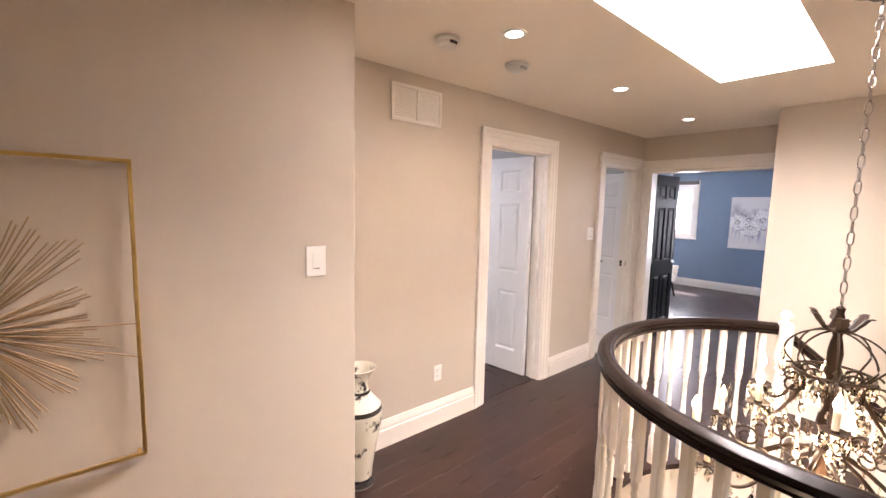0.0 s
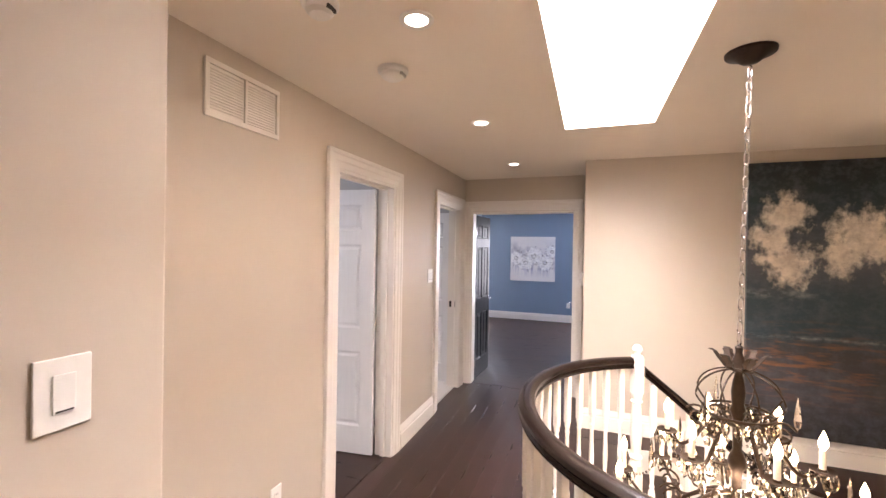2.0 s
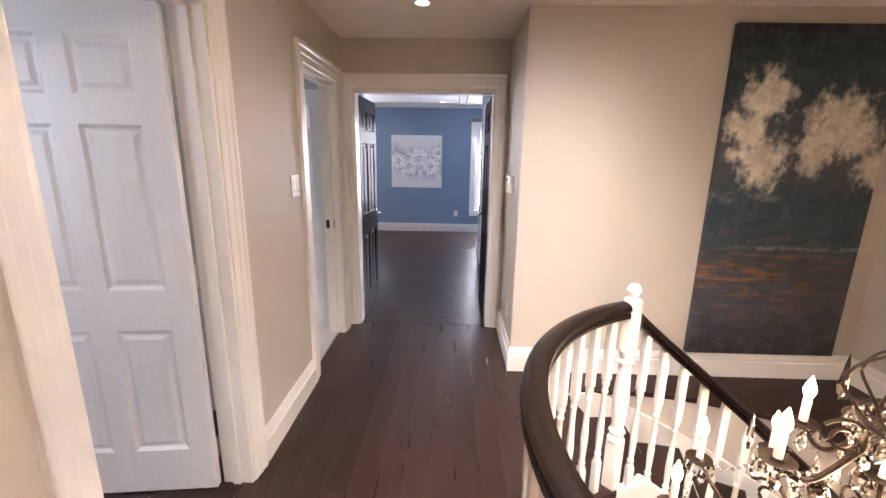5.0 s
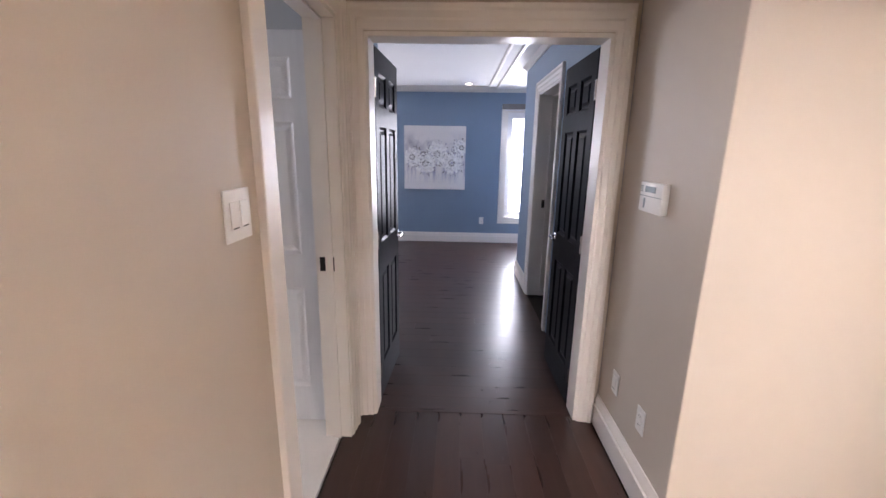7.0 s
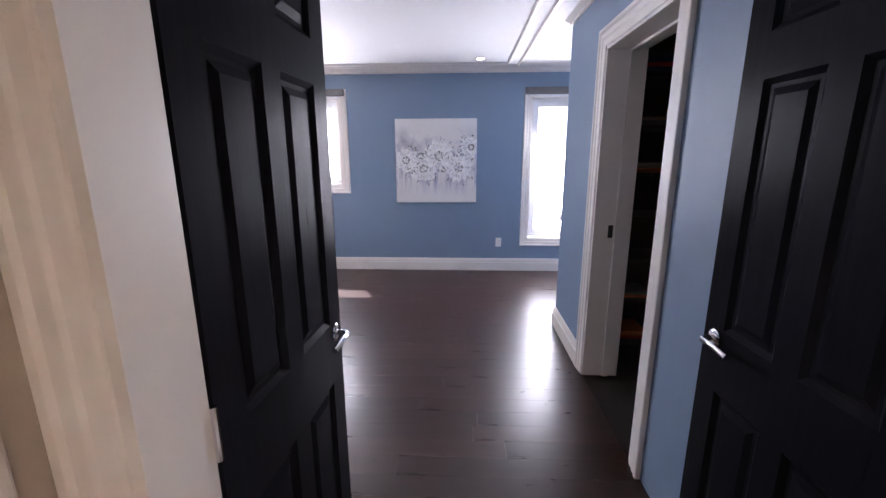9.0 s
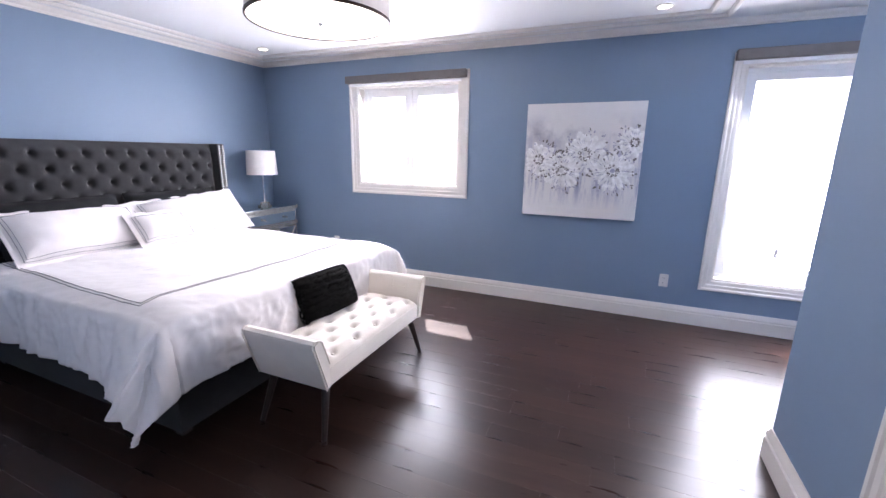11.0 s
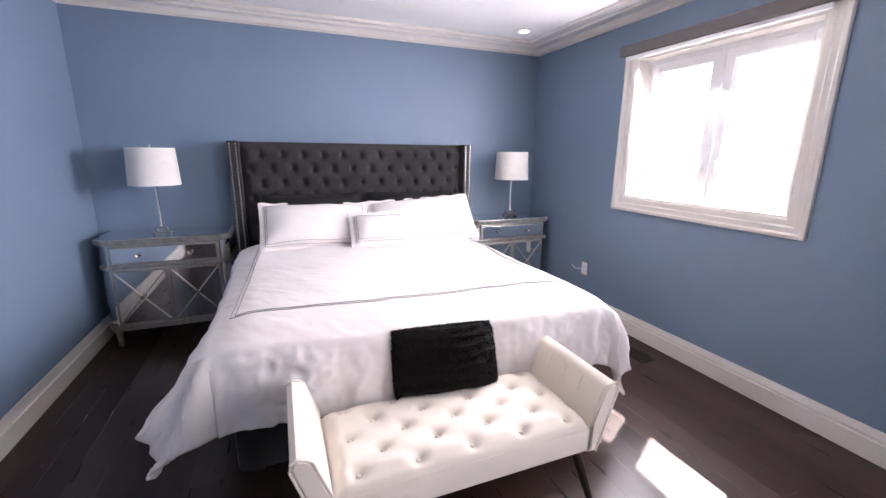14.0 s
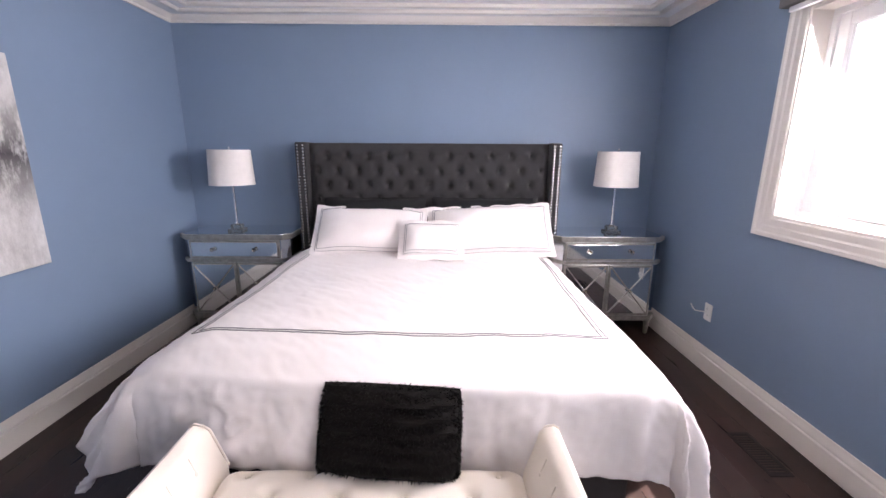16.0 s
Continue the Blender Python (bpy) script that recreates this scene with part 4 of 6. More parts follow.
part("seat", grid_mesh(seat_top, 110, 54), M_IVORY, bench, "button-tufted seat cushion", True)
btn = None
for i in range(-5, 6):
    for j in range(-2, 3):
        x, y = i * 0.10, j * 0.085
        if (i + j) % 2 == 0 and abs(x) < 0.44 and abs(y) < 0.18:
            if btn is None:
                bm = bmesh.new()
                bmesh.ops.create_uvsphere(bm, u_segments=8, v_segments=5, radius=0.009)
                btn = part("button", bm, M_IVORY, bench, "covered seat button", True)
            else:
                o = btn.copy()
                scene.collection.objects.link(o)
                btn, o.parent = o, bench
            btn.location, btn.scale = (x, y, 0.428), (1, 1, 0.5)
for s in (-1, 1):
    bm = bmesh.new()
    prof = [(0.480, 0.295), (0.515, 0.295), (0.598, 0.548), (0.595, 0.570), (0.578, 0.582), (0.550, 0.576), (0.532, 0.562), (0.484, 0.43)]
    if s < 0:
        prof = [(-x, z) for x, z in prof]
    a = [bm.verts.new((x, -0.225, z)) for x, z in prof]
    b = [bm.verts.new((x, 0.225, z)) for x, z in prof]
    for i in range(len(prof)):
        bm.faces.new((a[i], a[(i + 1) % len(prof)], b[(i + 1) % len(prof)], b[i]))
    bm.faces.new(a), bm.faces.new(b)
    bmesh.ops.bevel(bm, geom=[e for e in bm.edges if abs(e.verts[0].co.y - e.verts[1].co.y) < 0.001], offset=0.01, segments=2, affect="EDGES")
    arm = part("arm", bm, M_IVORY, bench, "flared upholstered arm", True)
    for y in (-0.222, 0.222):
        pts = [(x + (0.001 if s > 0 else -0.001), y, z) for x, z in prof[1:]]
        part("piping", tube(pts, 0.0042, 6), M_IVORY, arm, "ivory piping", True)
    for y in (-0.10, 0.0, 0.10):
        bm = bmesh.new()
        bmesh.ops.create_uvsphere(bm, u_segments=8, v_segments=5, radius=0.0085)
        b_ = part("button", bm, M_IVORY, arm, "covered arm button", True)
        b_.location, b_.scale = (s * 0.512, y, 0.502), (0.5, 1, 1)
        part("pleat", tube([(s * 0.513, y, 0.505), (s * 0.529, y, 0.556)], 0.003, 6), M_IVORY, arm, "", True)
    for y in (-1, 1):
        part("leg", tube([(s * 0.455, y * 0.165, 0.30), (s * 0.545, y * 0.208, 0.006)], 0.024, 12, None, False, lambda k: 1 - 0.45 * k), M_LEG, bench, "dark tapered splayed leg", True)
        part("ferrule", lathe([(0.0115, 0.0), (0.014, 0.004), (0.0135, 0.03)], 12, None, (s * 0.5425, y * 0.2065, 0)), M_CHROME, bench, "small metal foot cap", True)

# black fur cushion: a puffed body with many short tufts
fur = thing("fur_cushion", pose(7.615, 3.685, 0.557, -24, 0, -5.5), "black faux-fur cushion leaning on the bench", "cushion")
bm = bmesh.new()
for s in (-1, 1):
    def ff(a, b):
        q = pillow_point(a * 2 - 1, b * 2 - 1, 0.475, 0.30, 0.17, 0.0)
        k = 0.005 * math.sin(q.z * 150 + 3 * noise.noise(Vector((q.x * 7, q.z * 9, 0)))) + 0.008 * noise.noise(Vector((q.x * 20, q.z * 34, s)))
        c = 1 - 0.06 * (abs((a * 2 - 1) * (b * 2 - 1))) ** 3
        return Vector((q.x * c, -s * (q.y + 0.004 + k), q.z * c))
    grid_mesh(ff, 40, 30, bm)
part("cushion", bm, M_FUR, fur, "", True)
rng = random.Random(9)
bm = bmesh.new()
for i in range(9000):
    a, b = rng.uniform(-1, 1), rng.uniform(-1, 1)
    if rng.random() < 0.25:
        if rng.random() < 0.5:
            a = rng.choice((-1, 1)) * rng.uniform(0.93, 1)
        else:
            b = rng.choice((-1, 1)) * rng.uniform(0.93, 1)
    s = -1 if rng.random() < 0.75 else 1
    q = pillow_point(a, b, 0.475, 0.30, 0.17, 0.0)
    c = 1 - 0.06 * abs(a * b) ** 3
    p = Vector((q.x * c, s * (q.y + 0.004), q.z * c))
    d = Vector((a * 0.55 + rng.uniform(-0.5, 0.5), s * rng.uniform(0.3, 0.9), b * 0.55 - 0.35 + rng.uniform(-0.3, 0.3))).normalized() * rng.uniform(0.006, 0.015)
    w = Vector((rng.uniform(-1, 1), 0, rng.uniform(-1, 1))).normalized() * 0.0022
    bm.faces.new((bm.verts.new(p - w), bm.verts.new(p + w), bm.verts.new(p + d)))
fo = part("fur", bm, M_FUR, fur, "short black fur strands")
fo["kind"] = "stuff"


# ---------------- nightstands and lamps ----------------
def nightstand(m, label):
    ns = thing("nightstand", m, label, "nightstand", "nightstands beside the bed")
    w, d, h, c = 0.412, 0.20, 0.80, 0.055

    def prism(hw, hd, cc, z0, z1, bm=None, back=0.0):
        bm = bm or bmesh.new()
        o = [(-hw, hd), (-hw, -hd + cc), (-hw + cc, -hd), (hw - cc, -hd), (hw, -hd + cc), (hw, hd)]
        a = [bm.verts.new((x, y, z0)) for x, y in o]
        b = [bm.verts.new((x, y, z1)) for x, y in o]
        for i in range(6):
            bm.faces.new((a[i], a[(i + 1) % 6], b[(i + 1) % 6], b[i]))
        bm.faces.new(a), bm.faces.new(b)
        return bm
    part("carcass", prism(w, d, c, 0.15, 0.775), M_MIRROR, ns, "mirrored case with canted corners")
    top = part("top", prism(w + 0.022, d + 0.016, c, 0.785, 0.812), M_SILVER, ns, "silver-edged top")
    part("mirror_top", prism(w + 0.008, d + 0.004, c, 0.812, 0.816), M_MIRROR, top, "mirrored top pane")
    part("cornice", prism(w + 0.012, d + 0.008, c, 0.772, 0.786), M_SILVER, ns)
    part("moulding", prism(w + 0.012, d + 0.010, c, 0.598, 0.622), M_SILVER, ns, "silver waist moulding")
    part("moulding", prism(w + 0.014, d + 0.010, c, 0.135, 0.175), M_SILVER, ns, "silver plinth moulding")
    y = -d - 0.001
    dr = part("drawer", boxes((-w + c + 0.012, w - c - 0.012, y - 0.012, y, 0.628, 0.768), bevel=0.002), M_SILVER, ns, "silver-framed drawer")
    part("mirror_panel", boxes((-w + c + 0.028, w - c - 0.028, y - 0.016, y - 0.0125, 0.643, 0.753), bevel=0.0015), M_MIRROR, dr)
    for x in (-0.16, 0.16):
        k = part("knob", lathe([(0.005, 0), (0.005, 0.01), (0.014, 0.016), (0.016, 0.024), (0.009, 0.032), (0.002, 0.034)], 10), M_CRYSTAL, dr, "faceted crystal knob")
        k.matrix_basis = pose(x, y - 0.016, 0.70, 90, 0, 0)
    for s in (-1, 1):
        x0, x1 = sorted((s * 0.004, s * (w - c - 0.012)))
        do = part("door", boxes((x0, x1, y - 0.012, y, 0.182, 0.592), bevel=0.002), M_SILVER, ns, "silver-framed door")
        part("mirror_panel", boxes((x0 + 0.016, x1 - 0.016, y - 0.0155, y - 0.0125, 0.198, 0.576)), M_MIRROR, do)
        for (xa, za), (xb, zb) in (((x0 + 0.016, 0.198), (x1 - 0.016, 0.576)), ((x1 - 0.016, 0.198), (x0 + 0.016, 0.576))):
            part("lattice_bar", tube([(xa, y - 0.017, za), (xb, y - 0.017, zb)], 0.0055, 6), M_SILVER, do, "silver diagonal bar")
        k = part("knob", lathe([(0.005, 0), (0.005, 0.01), (0.013, 0.016), (0.015, 0.023), (0.008, 0.03), (0.002, 0.032)], 10), M_CRYSTAL, do, "faceted crystal knob")
        k.matrix_basis = pose((x0 + x1) / 2, y - 0.02, 0.387, 90, 0, 0)
    for x in (-w + 0.035, w - 0.035):
        for yy in (-d + 0.05, d - 0.035):
            part("leg", lathe([(0.012, 0.0), (0.017, 0.008), (0.022, 0.10), (0.028, 0.12), (0.024, 0.138)], 8, None, (x, yy, 0)), M_SILVER, ns, "tapered silver leg", True)
    return ns


nightstand(pose(6.188, 5.815, 0), "mirrored nightstand with silver trim and crystal knobs")
nightstand(pose(9.078, 5.775, 0), "mirrored nightstand with silver trim and crystal knobs")


def table_lamp(m):
    la = thing("table_lamp", m, "table lamp with white drum shade and crystal base", "lamp", "bedside lamps")
    part("base", boxes((-0.055, 0.055, -0.055, 0.055, 0.0, 0.018), bevel=0.003), M_CRYSTAL, la, "clear crystal plinth")
    part("crystal_block", boxes((-0.038, 0.038, -0.038, 0.038, 0.018, 0.052), bevel=0.005), M_CRYSTAL, la, "clear crystal block")
    part("collar", lathe([(0.022, 0.052), (0.024, 0.058), (0.012, 0.068)], 16), M_CHROME, la, "", True)
    part("stem", lathe([(0.0095, 0.066), (0.0095, 0.44)], 14), M_CHROME, la, "slim chrome stem", True)
    part("harp", tube([(0, 0, 0.43)] + [(0.05 * math.sin(math.pi * k / 8) * 1, 0, 0.44 + 0.185 * k / 8) for k in range(9)], 0.0025, 6), M_CHROME, la, "", True)
    bm = bmesh.new()
    seg = 40
    rows = [(0.165, 0.365), (0.152, 0.63), (0.150, 0.63), (0.163, 0.365)]
    rings = [[bm.verts.new((r * math.cos(2 * math.pi * i / seg), r * math.sin(2 * math.pi * i / seg), z)) for i in range(seg)] for r, z in rows]
    for a, b in zip(rings, rings[1:] + rings[:1]):
        for i in range(seg):
            bm.faces.new((a[i], a[(i + 1) % seg], b[(i + 1) % seg], b[i]))
    sh = part("shade", bm, M_SHADE, la, "white fabric drum shade", True)
    part("spider", boxes((-0.15, 0.15, -0.0025, 0.0025, 0.618, 0.622), (-0.0025, 0.0025, -0.15, 0.15, 0.618, 0.622)), M_CHROME, sh)
    part("finial", lathe([(0.004, 0.622), (0.004, 0.636), (0.009, 0.642), (0.006, 0.652), (0.001, 0.655)], 10), M_CHROME, la, "", True)
    return la


l1 = table_lamp(pose(6.150, 5.765, 0.8165))
copy_thing(l1, pose(9.150, 5.760, 0.8165, 0, 0, 8))

# ---------------- ceiling lights ----------------
drum = thing("drum_ceiling_light", pose(7.84, 3.80, 2.21), "lit white drum ceiling light with a dark metal rim", "ceiling light")


def hoop(r0, r1, z0, z1, seg=64):
    bm = bmesh.new()
    rings = [[bm.verts.new((r * math.cos(2 * math.pi * i / seg), r * math.sin(2 * math.pi * i / seg), z)) for i in range(seg)] for r, z in ((r0, z0), (r1, z0), (r1, z1), (r0, z1))]
    for a, b in zip(rings, rings[1:] + rings[:1]):
        for i in range(seg):
            bm.faces.new((a[i], a[(i + 1) % seg], b[(i + 1) % seg], b[i]))
    return bm


part("shade", hoop(0.418, 0.422, 0.012, 0.19), M_SHADE, drum, "white fabric drum side", True)
part("rim", hoop(0.416, 0.428, 0.0, 0.016), M_BRONZE, drum, "dark bronze lower rim", True)
part("rim", hoop(0.416, 0.428, 0.182, 0.196), M_BRONZE, drum, "dark bronze upper rim", True)
part("diffuser", lathe([(0.416, 0.006), (0.3, 0.001), (0.02, -0.004)], 64), M_DIFF, drum, "glowing frosted diffuser", True)
part("finial", lathe([(0.018, -0.003), (0.016, -0.012), (0.006, -0.02), (0.001, -0.022)], 16), M_CHROME, drum, "small chrome finial", True)
part("canopy", lathe([(0.07, 0.235), (0.07, 0.2445)], 24), M_VINYL, drum, "white ceiling canopy", True)
for a in (0, 120, 240):
    part("rod", tube([(0.06 * math.cos(radians(a)), 0.06 * math.sin(radians(a)), 0.24), (0.41 * math.cos(radians(a)), 0.41 * math.sin(radians(a)), 0.19)], 0.004, 6), M_BRONZE, drum)


def downlight(x, y, z, lit):
    d = thing("downlight", pose(x, y, z), "recessed round downlight with a white trim ring, lit", "ceiling light", "recessed downlights")
    part("trim_ring", hoop(0.042, 0.062, -0.006, -0.0005, 32), M_PLASTIC, d, "white trim ring", True)
    part("lens", lathe([(0.0425, -0.002), (0.03, -0.003), (0.002, -0.0035)], 28), M_DOWN, d, "glowing lens", True)


# The first fixture is made up, to go with the added fill lamp.
for x, y in ((-1.0, 0.7), (1.480, 1.722), (2.715, 1.805), (4.060, 1.828)):
    downlight(x, y, H, True)
for x, y in ((9.05, 5.50), (9.085, 1.85)):
    downlight(x, y, HB, True)


# ---------------- plates, outlets, thermostat ----------------
def plate(name, m, w, h, label, category, kind):
    """A wall plate in its own xz plane, facing -y."""
    p = thing(name, m, label, category)
    part("plate", boxes((-w / 2, w / 2, -0.006, 0.0, -h / 2, h / 2), bevel=0.002), M_PLASTIC, p)
    if kind == "outlet":
        for z in (-0.021, 0.021):
            s = part("socket", boxes((-0.015, 0.015, -0.0085, -0.006, z - 0.014, z + 0.014), bevel=0.001), M_PLASTIC, p)
            part("slots", boxes((-0.007, -0.005, -0.0092, -0.0085, z - 0.004, z + 0.006), (0.005, 0.007, -0.0092, -0.0085, z - 0.004, z + 0.006)), M_DARKSLOT, s)
    else:
        n = 1 if w < 0.1 else 2
        for i in range(n):
            x = (i - (n - 1) / 2) * 0.046
            part("rocker", boxes((x - 0.017, x + 0.017, -0.0095, -0.006, -0.034, 0.034), bevel=0.0015), M_PLASTIC, p)
            part("slider", boxes((x - 0.013, x + 0.013, -0.0105, -0.0095, -0.031, -0.028)), M_DARKSLOT, p)
    return p


FS, FW, FN = 0, -90, 180
plate("light_switch", pose(0.587, 1.985, 1.357, 0, 0, FS), 0.085, 0.125, "white wall dimmer switch", "switch", "switch")
plate("light_switch", pose(3.725, NY, 1.348, 0, 0, FS), 0.118, 0.125, "white double wall switch plate", "switch", "switch")
plate("outlet", pose(1.737, NY, 0.390, 0, 0, FS), 0.07, 0.115, "white wall outlet over the baseboard", "outlet", "outlet")
plate("outlet", pose(4.345, 1.18, 0.372, 0, 0, FN), 0.072, 0.115, "white wall outlet over the baseboard", "outlet", "outlet")
plate("outlet", pose(4.635, 1.18, 0.378, 0, 0, FN), 0.072, 0.115, "blank white wall plate over the baseboard", "outlet", "switch")
plate("outlet", pose(E_X, 1.566, 0.372, 0, 0, FW), 0.072, 0.115, "white wall outlet over the baseboard", "outlet", "outlet")
plate("outlet", pose(E_X, 5.09, 0.40, 0, 0, FW), 0.072, 0.115, "white wall outlet with a short cord", "outlet", "outlet")
cord = thing("cord", pose(E_X - 0.012, 5.10, 0.40), "short pale cord plugged into the outlet", "cord")
part("cable", tube([(0, 0, 0), (-0.03, 0.02, -0.003), (-0.036, 0.06, -0.012), (-0.03, 0.10, -0.004), (-0.026, 0.125, 0.012)], 0.004, 6), M_PLASTIC, cord, "", True)
th = thing("thermostat", pose(4.470, 1.18, 1.330, 0, 0, FN), "white wall thermostat with a small grey display", "thermostat")
part("body", boxes((-0.097, 0.097, -0.032, 0.0, -0.062, 0.062), bevel=0.006), M_PLASTIC, th, "", True)
part("display", boxes((-0.045, 0.045, -0.0335, -0.0318, 0.022, 0.047)), M_LCD, th, "grey display")
part("cover_seam", boxes((-0.095, 0.095, -0.0326, -0.0318, 0.0045, 0.0065)), M_LCD, th, "thin seam under the display")
part("badge", boxes((-0.052, -0.038, -0.0332, -0.0318, -0.045, -0.005)), M_LCD, th, "small grey label")
for k in range(4):
    part("vent_line", boxes((-0.088, -0.066, -0.0330, -0.0318, 0.022 + 0.007 * k, 0.025 + 0.007 * k)), M_LCD, th)

fv = thing("floor_vent", pose(9.345, 4.245, 0.0), "dark brown louvred floor register", "vent")
part("frame", boxes((-0.055, 0.055, -0.15, -0.135, 0, 0.006), (-0.055, 0.055, 0.135, 0.15, 0, 0.006), (-0.055, -0.043, -0.135, 0.135, 0, 0.006), (0.043, 0.055, -0.135, 0.135, 0, 0.006)), M_BLACKMETAL, fv)
for i in range(16):
    y = -0.128 + i * 0.017
    part("slat", boxes((-0.043, 0.043, y, y + 0.007, 0.0005, 0.004)), M_BLACKMETAL, fv)


# ---------------- chandelier ----------------
CHX, CHY = 2.155, 0.54
ch = thing("chandelier", pose(CHX, CHY, 0), "dark bronze two-tier candle chandelier with crystal drops, lit, over the stairwell", "chandelier")
part("canopy", lathe([(0.005, H - 0.05), (0.03, H - 0.045), (0.055, H - 0.025), (0.088, H - 0.012), (0.09, H - 0.001)], 28), M_BRONZE, ch, "dark bronze ceiling canopy", True).location = (-0.035, -0.010, 0)


def link_mesh():
    pts = []
    for i in range(20):
        a = 2 * math.pi * i / 20
        pts.append((0.0095 * math.cos(a), 0, 0.0165 * math.sin(a) + (0.010 if math.sin(a) > 0 else -0.010)))
    return tube(pts, 0.0028, 6, None, True)


ln = part("chain_link", link_mesh(), M_CHROME, ch, "silvery chain link", True)
zt, zb = H - 0.06, 1.235
nl = int((zt - zb) / 0.0475)
for i in range(nl):
    ob = ln
    if i:
        ob = ln.copy()
        scene.collection.objects.link(ob)
        ob.parent = ch
    lean = 1 - (i + 0.5) / nl
    ob.location = (-0.035 * lean, -0.010 * lean, zt - 0.0245 - i * (zt - zb) / nl)
    ob.rotation_euler = (0, 0, radians(90 * (i % 2) + 20))

stem_prof = [(0.004, 1.235), (0.016, 1.225), (0.012, 1.205), (0.016, 1.19), (0.03, 1.15), (0.034, 1.14), (0.02, 1.13), (0.014, 1.11), (0.02, 1.085), (0.026, 1.04), (0.022, 0.985), (0.03, 0.965), (0.026, 0.945), (0.02, 0.93), (0.016, 0.80), (0.03, 0.77), (0.035, 0.74), (0.02, 0.71), (0.015, 0.55), (0.04, 0.50), (0.06, 0.45), (0.05, 0.40), (0.022, 0.36), (0.012, 0.33), (0.018, 0.30), (0.004, 0.27)]
part("stem", lathe(stem_prof, 20), M_BRONZE, ch, "turned dark bronze stem", True)


def leaf(r0, z0, r1, z1, curl, width):
    """A curling metal leaf in the xz plane, with lobed edges."""
    bm = bmesh.new()
    prev = None
    for i in range(11):
        k = i / 10
        r = r0 + (r1 - r0) * k + curl * math.sin(k * math.pi) * 0.4 + (curl * (k - 0.75) * 1.8 if k > 0.75 else 0)
        z = z0 + (z1 - z0) * math.sin(k * math.pi / 2 * 1.15)
        w = width * (math.sin(math.pi * (0.15 + 0.85 * k)) ** 0.6) * (1 + 0.22 * math.sin(i * 2.4))
        row = [bm.verts.new((r + 0.012 * abs(s), s * w, z + 0.004 * abs(s))) for s in (-1, -0.5, 0, 0.5, 1)]
        if prev:
            for a, b, c, d in zip(prev, prev[1:], row[1:], row):
                bm.faces.new((a, b, c, d))
        prev = row
    ret = bmesh.ops.extrude_face_region(bm, geom=bm.faces[:])
    for g in ret["geom"]:
        if isinstance(g, bmesh.types.BMVert):
            g.co.x += 0.0035
    return bm


base_leaf = part("crown_leaf", leaf(0.03, 1.132, 0.078, 1.200, 0.036, 0.020), M_BRONZE, ch, "curled bronze crown leaf", True)
for i in range(6):
    ob = base_leaf
    if i:
        ob = base_leaf.copy()
        scene.collection.objects.link(ob)
        ob.parent = ch
    ob.rotation_euler = (0, 0, radians(60 * i + 12))
part("crown_ring", tube([(0.042 * math.cos(2 * math.pi * i / 28), 0.042 * math.sin(2 * math.pi * i / 28), 1.138) for i in range(28)], 0.007, 6, None, True), M_BRONZE, ch, "", True)


def rib_pts():
    out = []
    for i in range(19):
        k = i / 18
        r = 0.03 + 0.13 * math.sin(min(1, k * 1.25) * math.pi * 0.5) ** 0.9 if k < 0.8 else 0.16 - (k - 0.8) * 0.3
        z = 1.13 - 0.165 * k ** 1.5
        out.append((r, 0, z - (0.03 * (k - 0.8) / 0.2 if k > 0.8 else 0)))
    return out


base_rib = part("cage_rib", tube(rib_pts(), 0.0038, 6), M_BRONZE, ch, "bowed bronze cage rib", True)
for i in range(8):
    ob = base_rib
    if i:
        ob = base_rib.copy()
        scene.collection.objects.link(ob)
        ob.parent = ch
    ob.rotation_euler = (0, 0, radians(45 * i + 8))
part("cage_ring", tube([(0.125 * math.cos(2 * math.pi * i / 40), 0.125 * math.sin(2 * math.pi * i / 40), 0.955) for i in range(40)], 0.006, 6, None, True), M_BRONZE, ch, "", True)


def scroll(cx, cz, r, start, turns, n=20):
    return [(cx + r * (1 - 0.6 * i / n) * math.cos(start + turns * 2 * math.pi * i / n), 0, cz + r * (1 - 0.6 * i / n) * math.sin(start + turns * 2 * math.pi * i / n)) for i in range(n + 1)]


def arm_bm(r, z_tip, z_root, sag):
    pts = []
    for i in range(23):
        k = i / 22
        rr = 0.02 + (r - 0.02) * k
        z = z_root + (z_tip - z_root) * k ** 2 - sag * math.sin(k * math.pi) * (1 - 0.2 * k) + 0.05 * math.sin(k * math.pi * 2)
        pts.append((rr, 0, z))
    bm = tube(pts, 0.0085, 8, None, False, lambda k: 1.15 - 0.4 * k)
    tube(scroll(r * 0.55, z_root - sag * 0.55 + 0.03, 0.05, 0.5, 1.2), 0.005, 6, bm)
    tube(scroll(r * 0.30, z_root + 0.03, 0.04, 2.5, -1.1), 0.005, 6, bm)
    return bm


def candle_bm(h):
    return lathe([(0.0108, 0.0), (0.0108, h - 0.004), (0.009, h)], 12)


FLAME = [(0.005, 0.0), (0.010, 0.006), (0.0145, 0.018), (0.015, 0.027), (0.0115, 0.043), (0.0055, 0.057), (0.001, 0.070)]
DROP = [(0.001, 0.0), (0.008, -0.010), (0.0145, -0.036), (0.011, -0.052), (0.001, -0.068)]
SPEAR = [(0.001, 0.0), (0.009, 0.014), (0.0125, 0.036), (0.007, 0.09), (0.001, 0.13)]
BEADP = [(0.001, 0.006), (0.006, 0.0), (0.001, -0.006)]


me_cache = {}


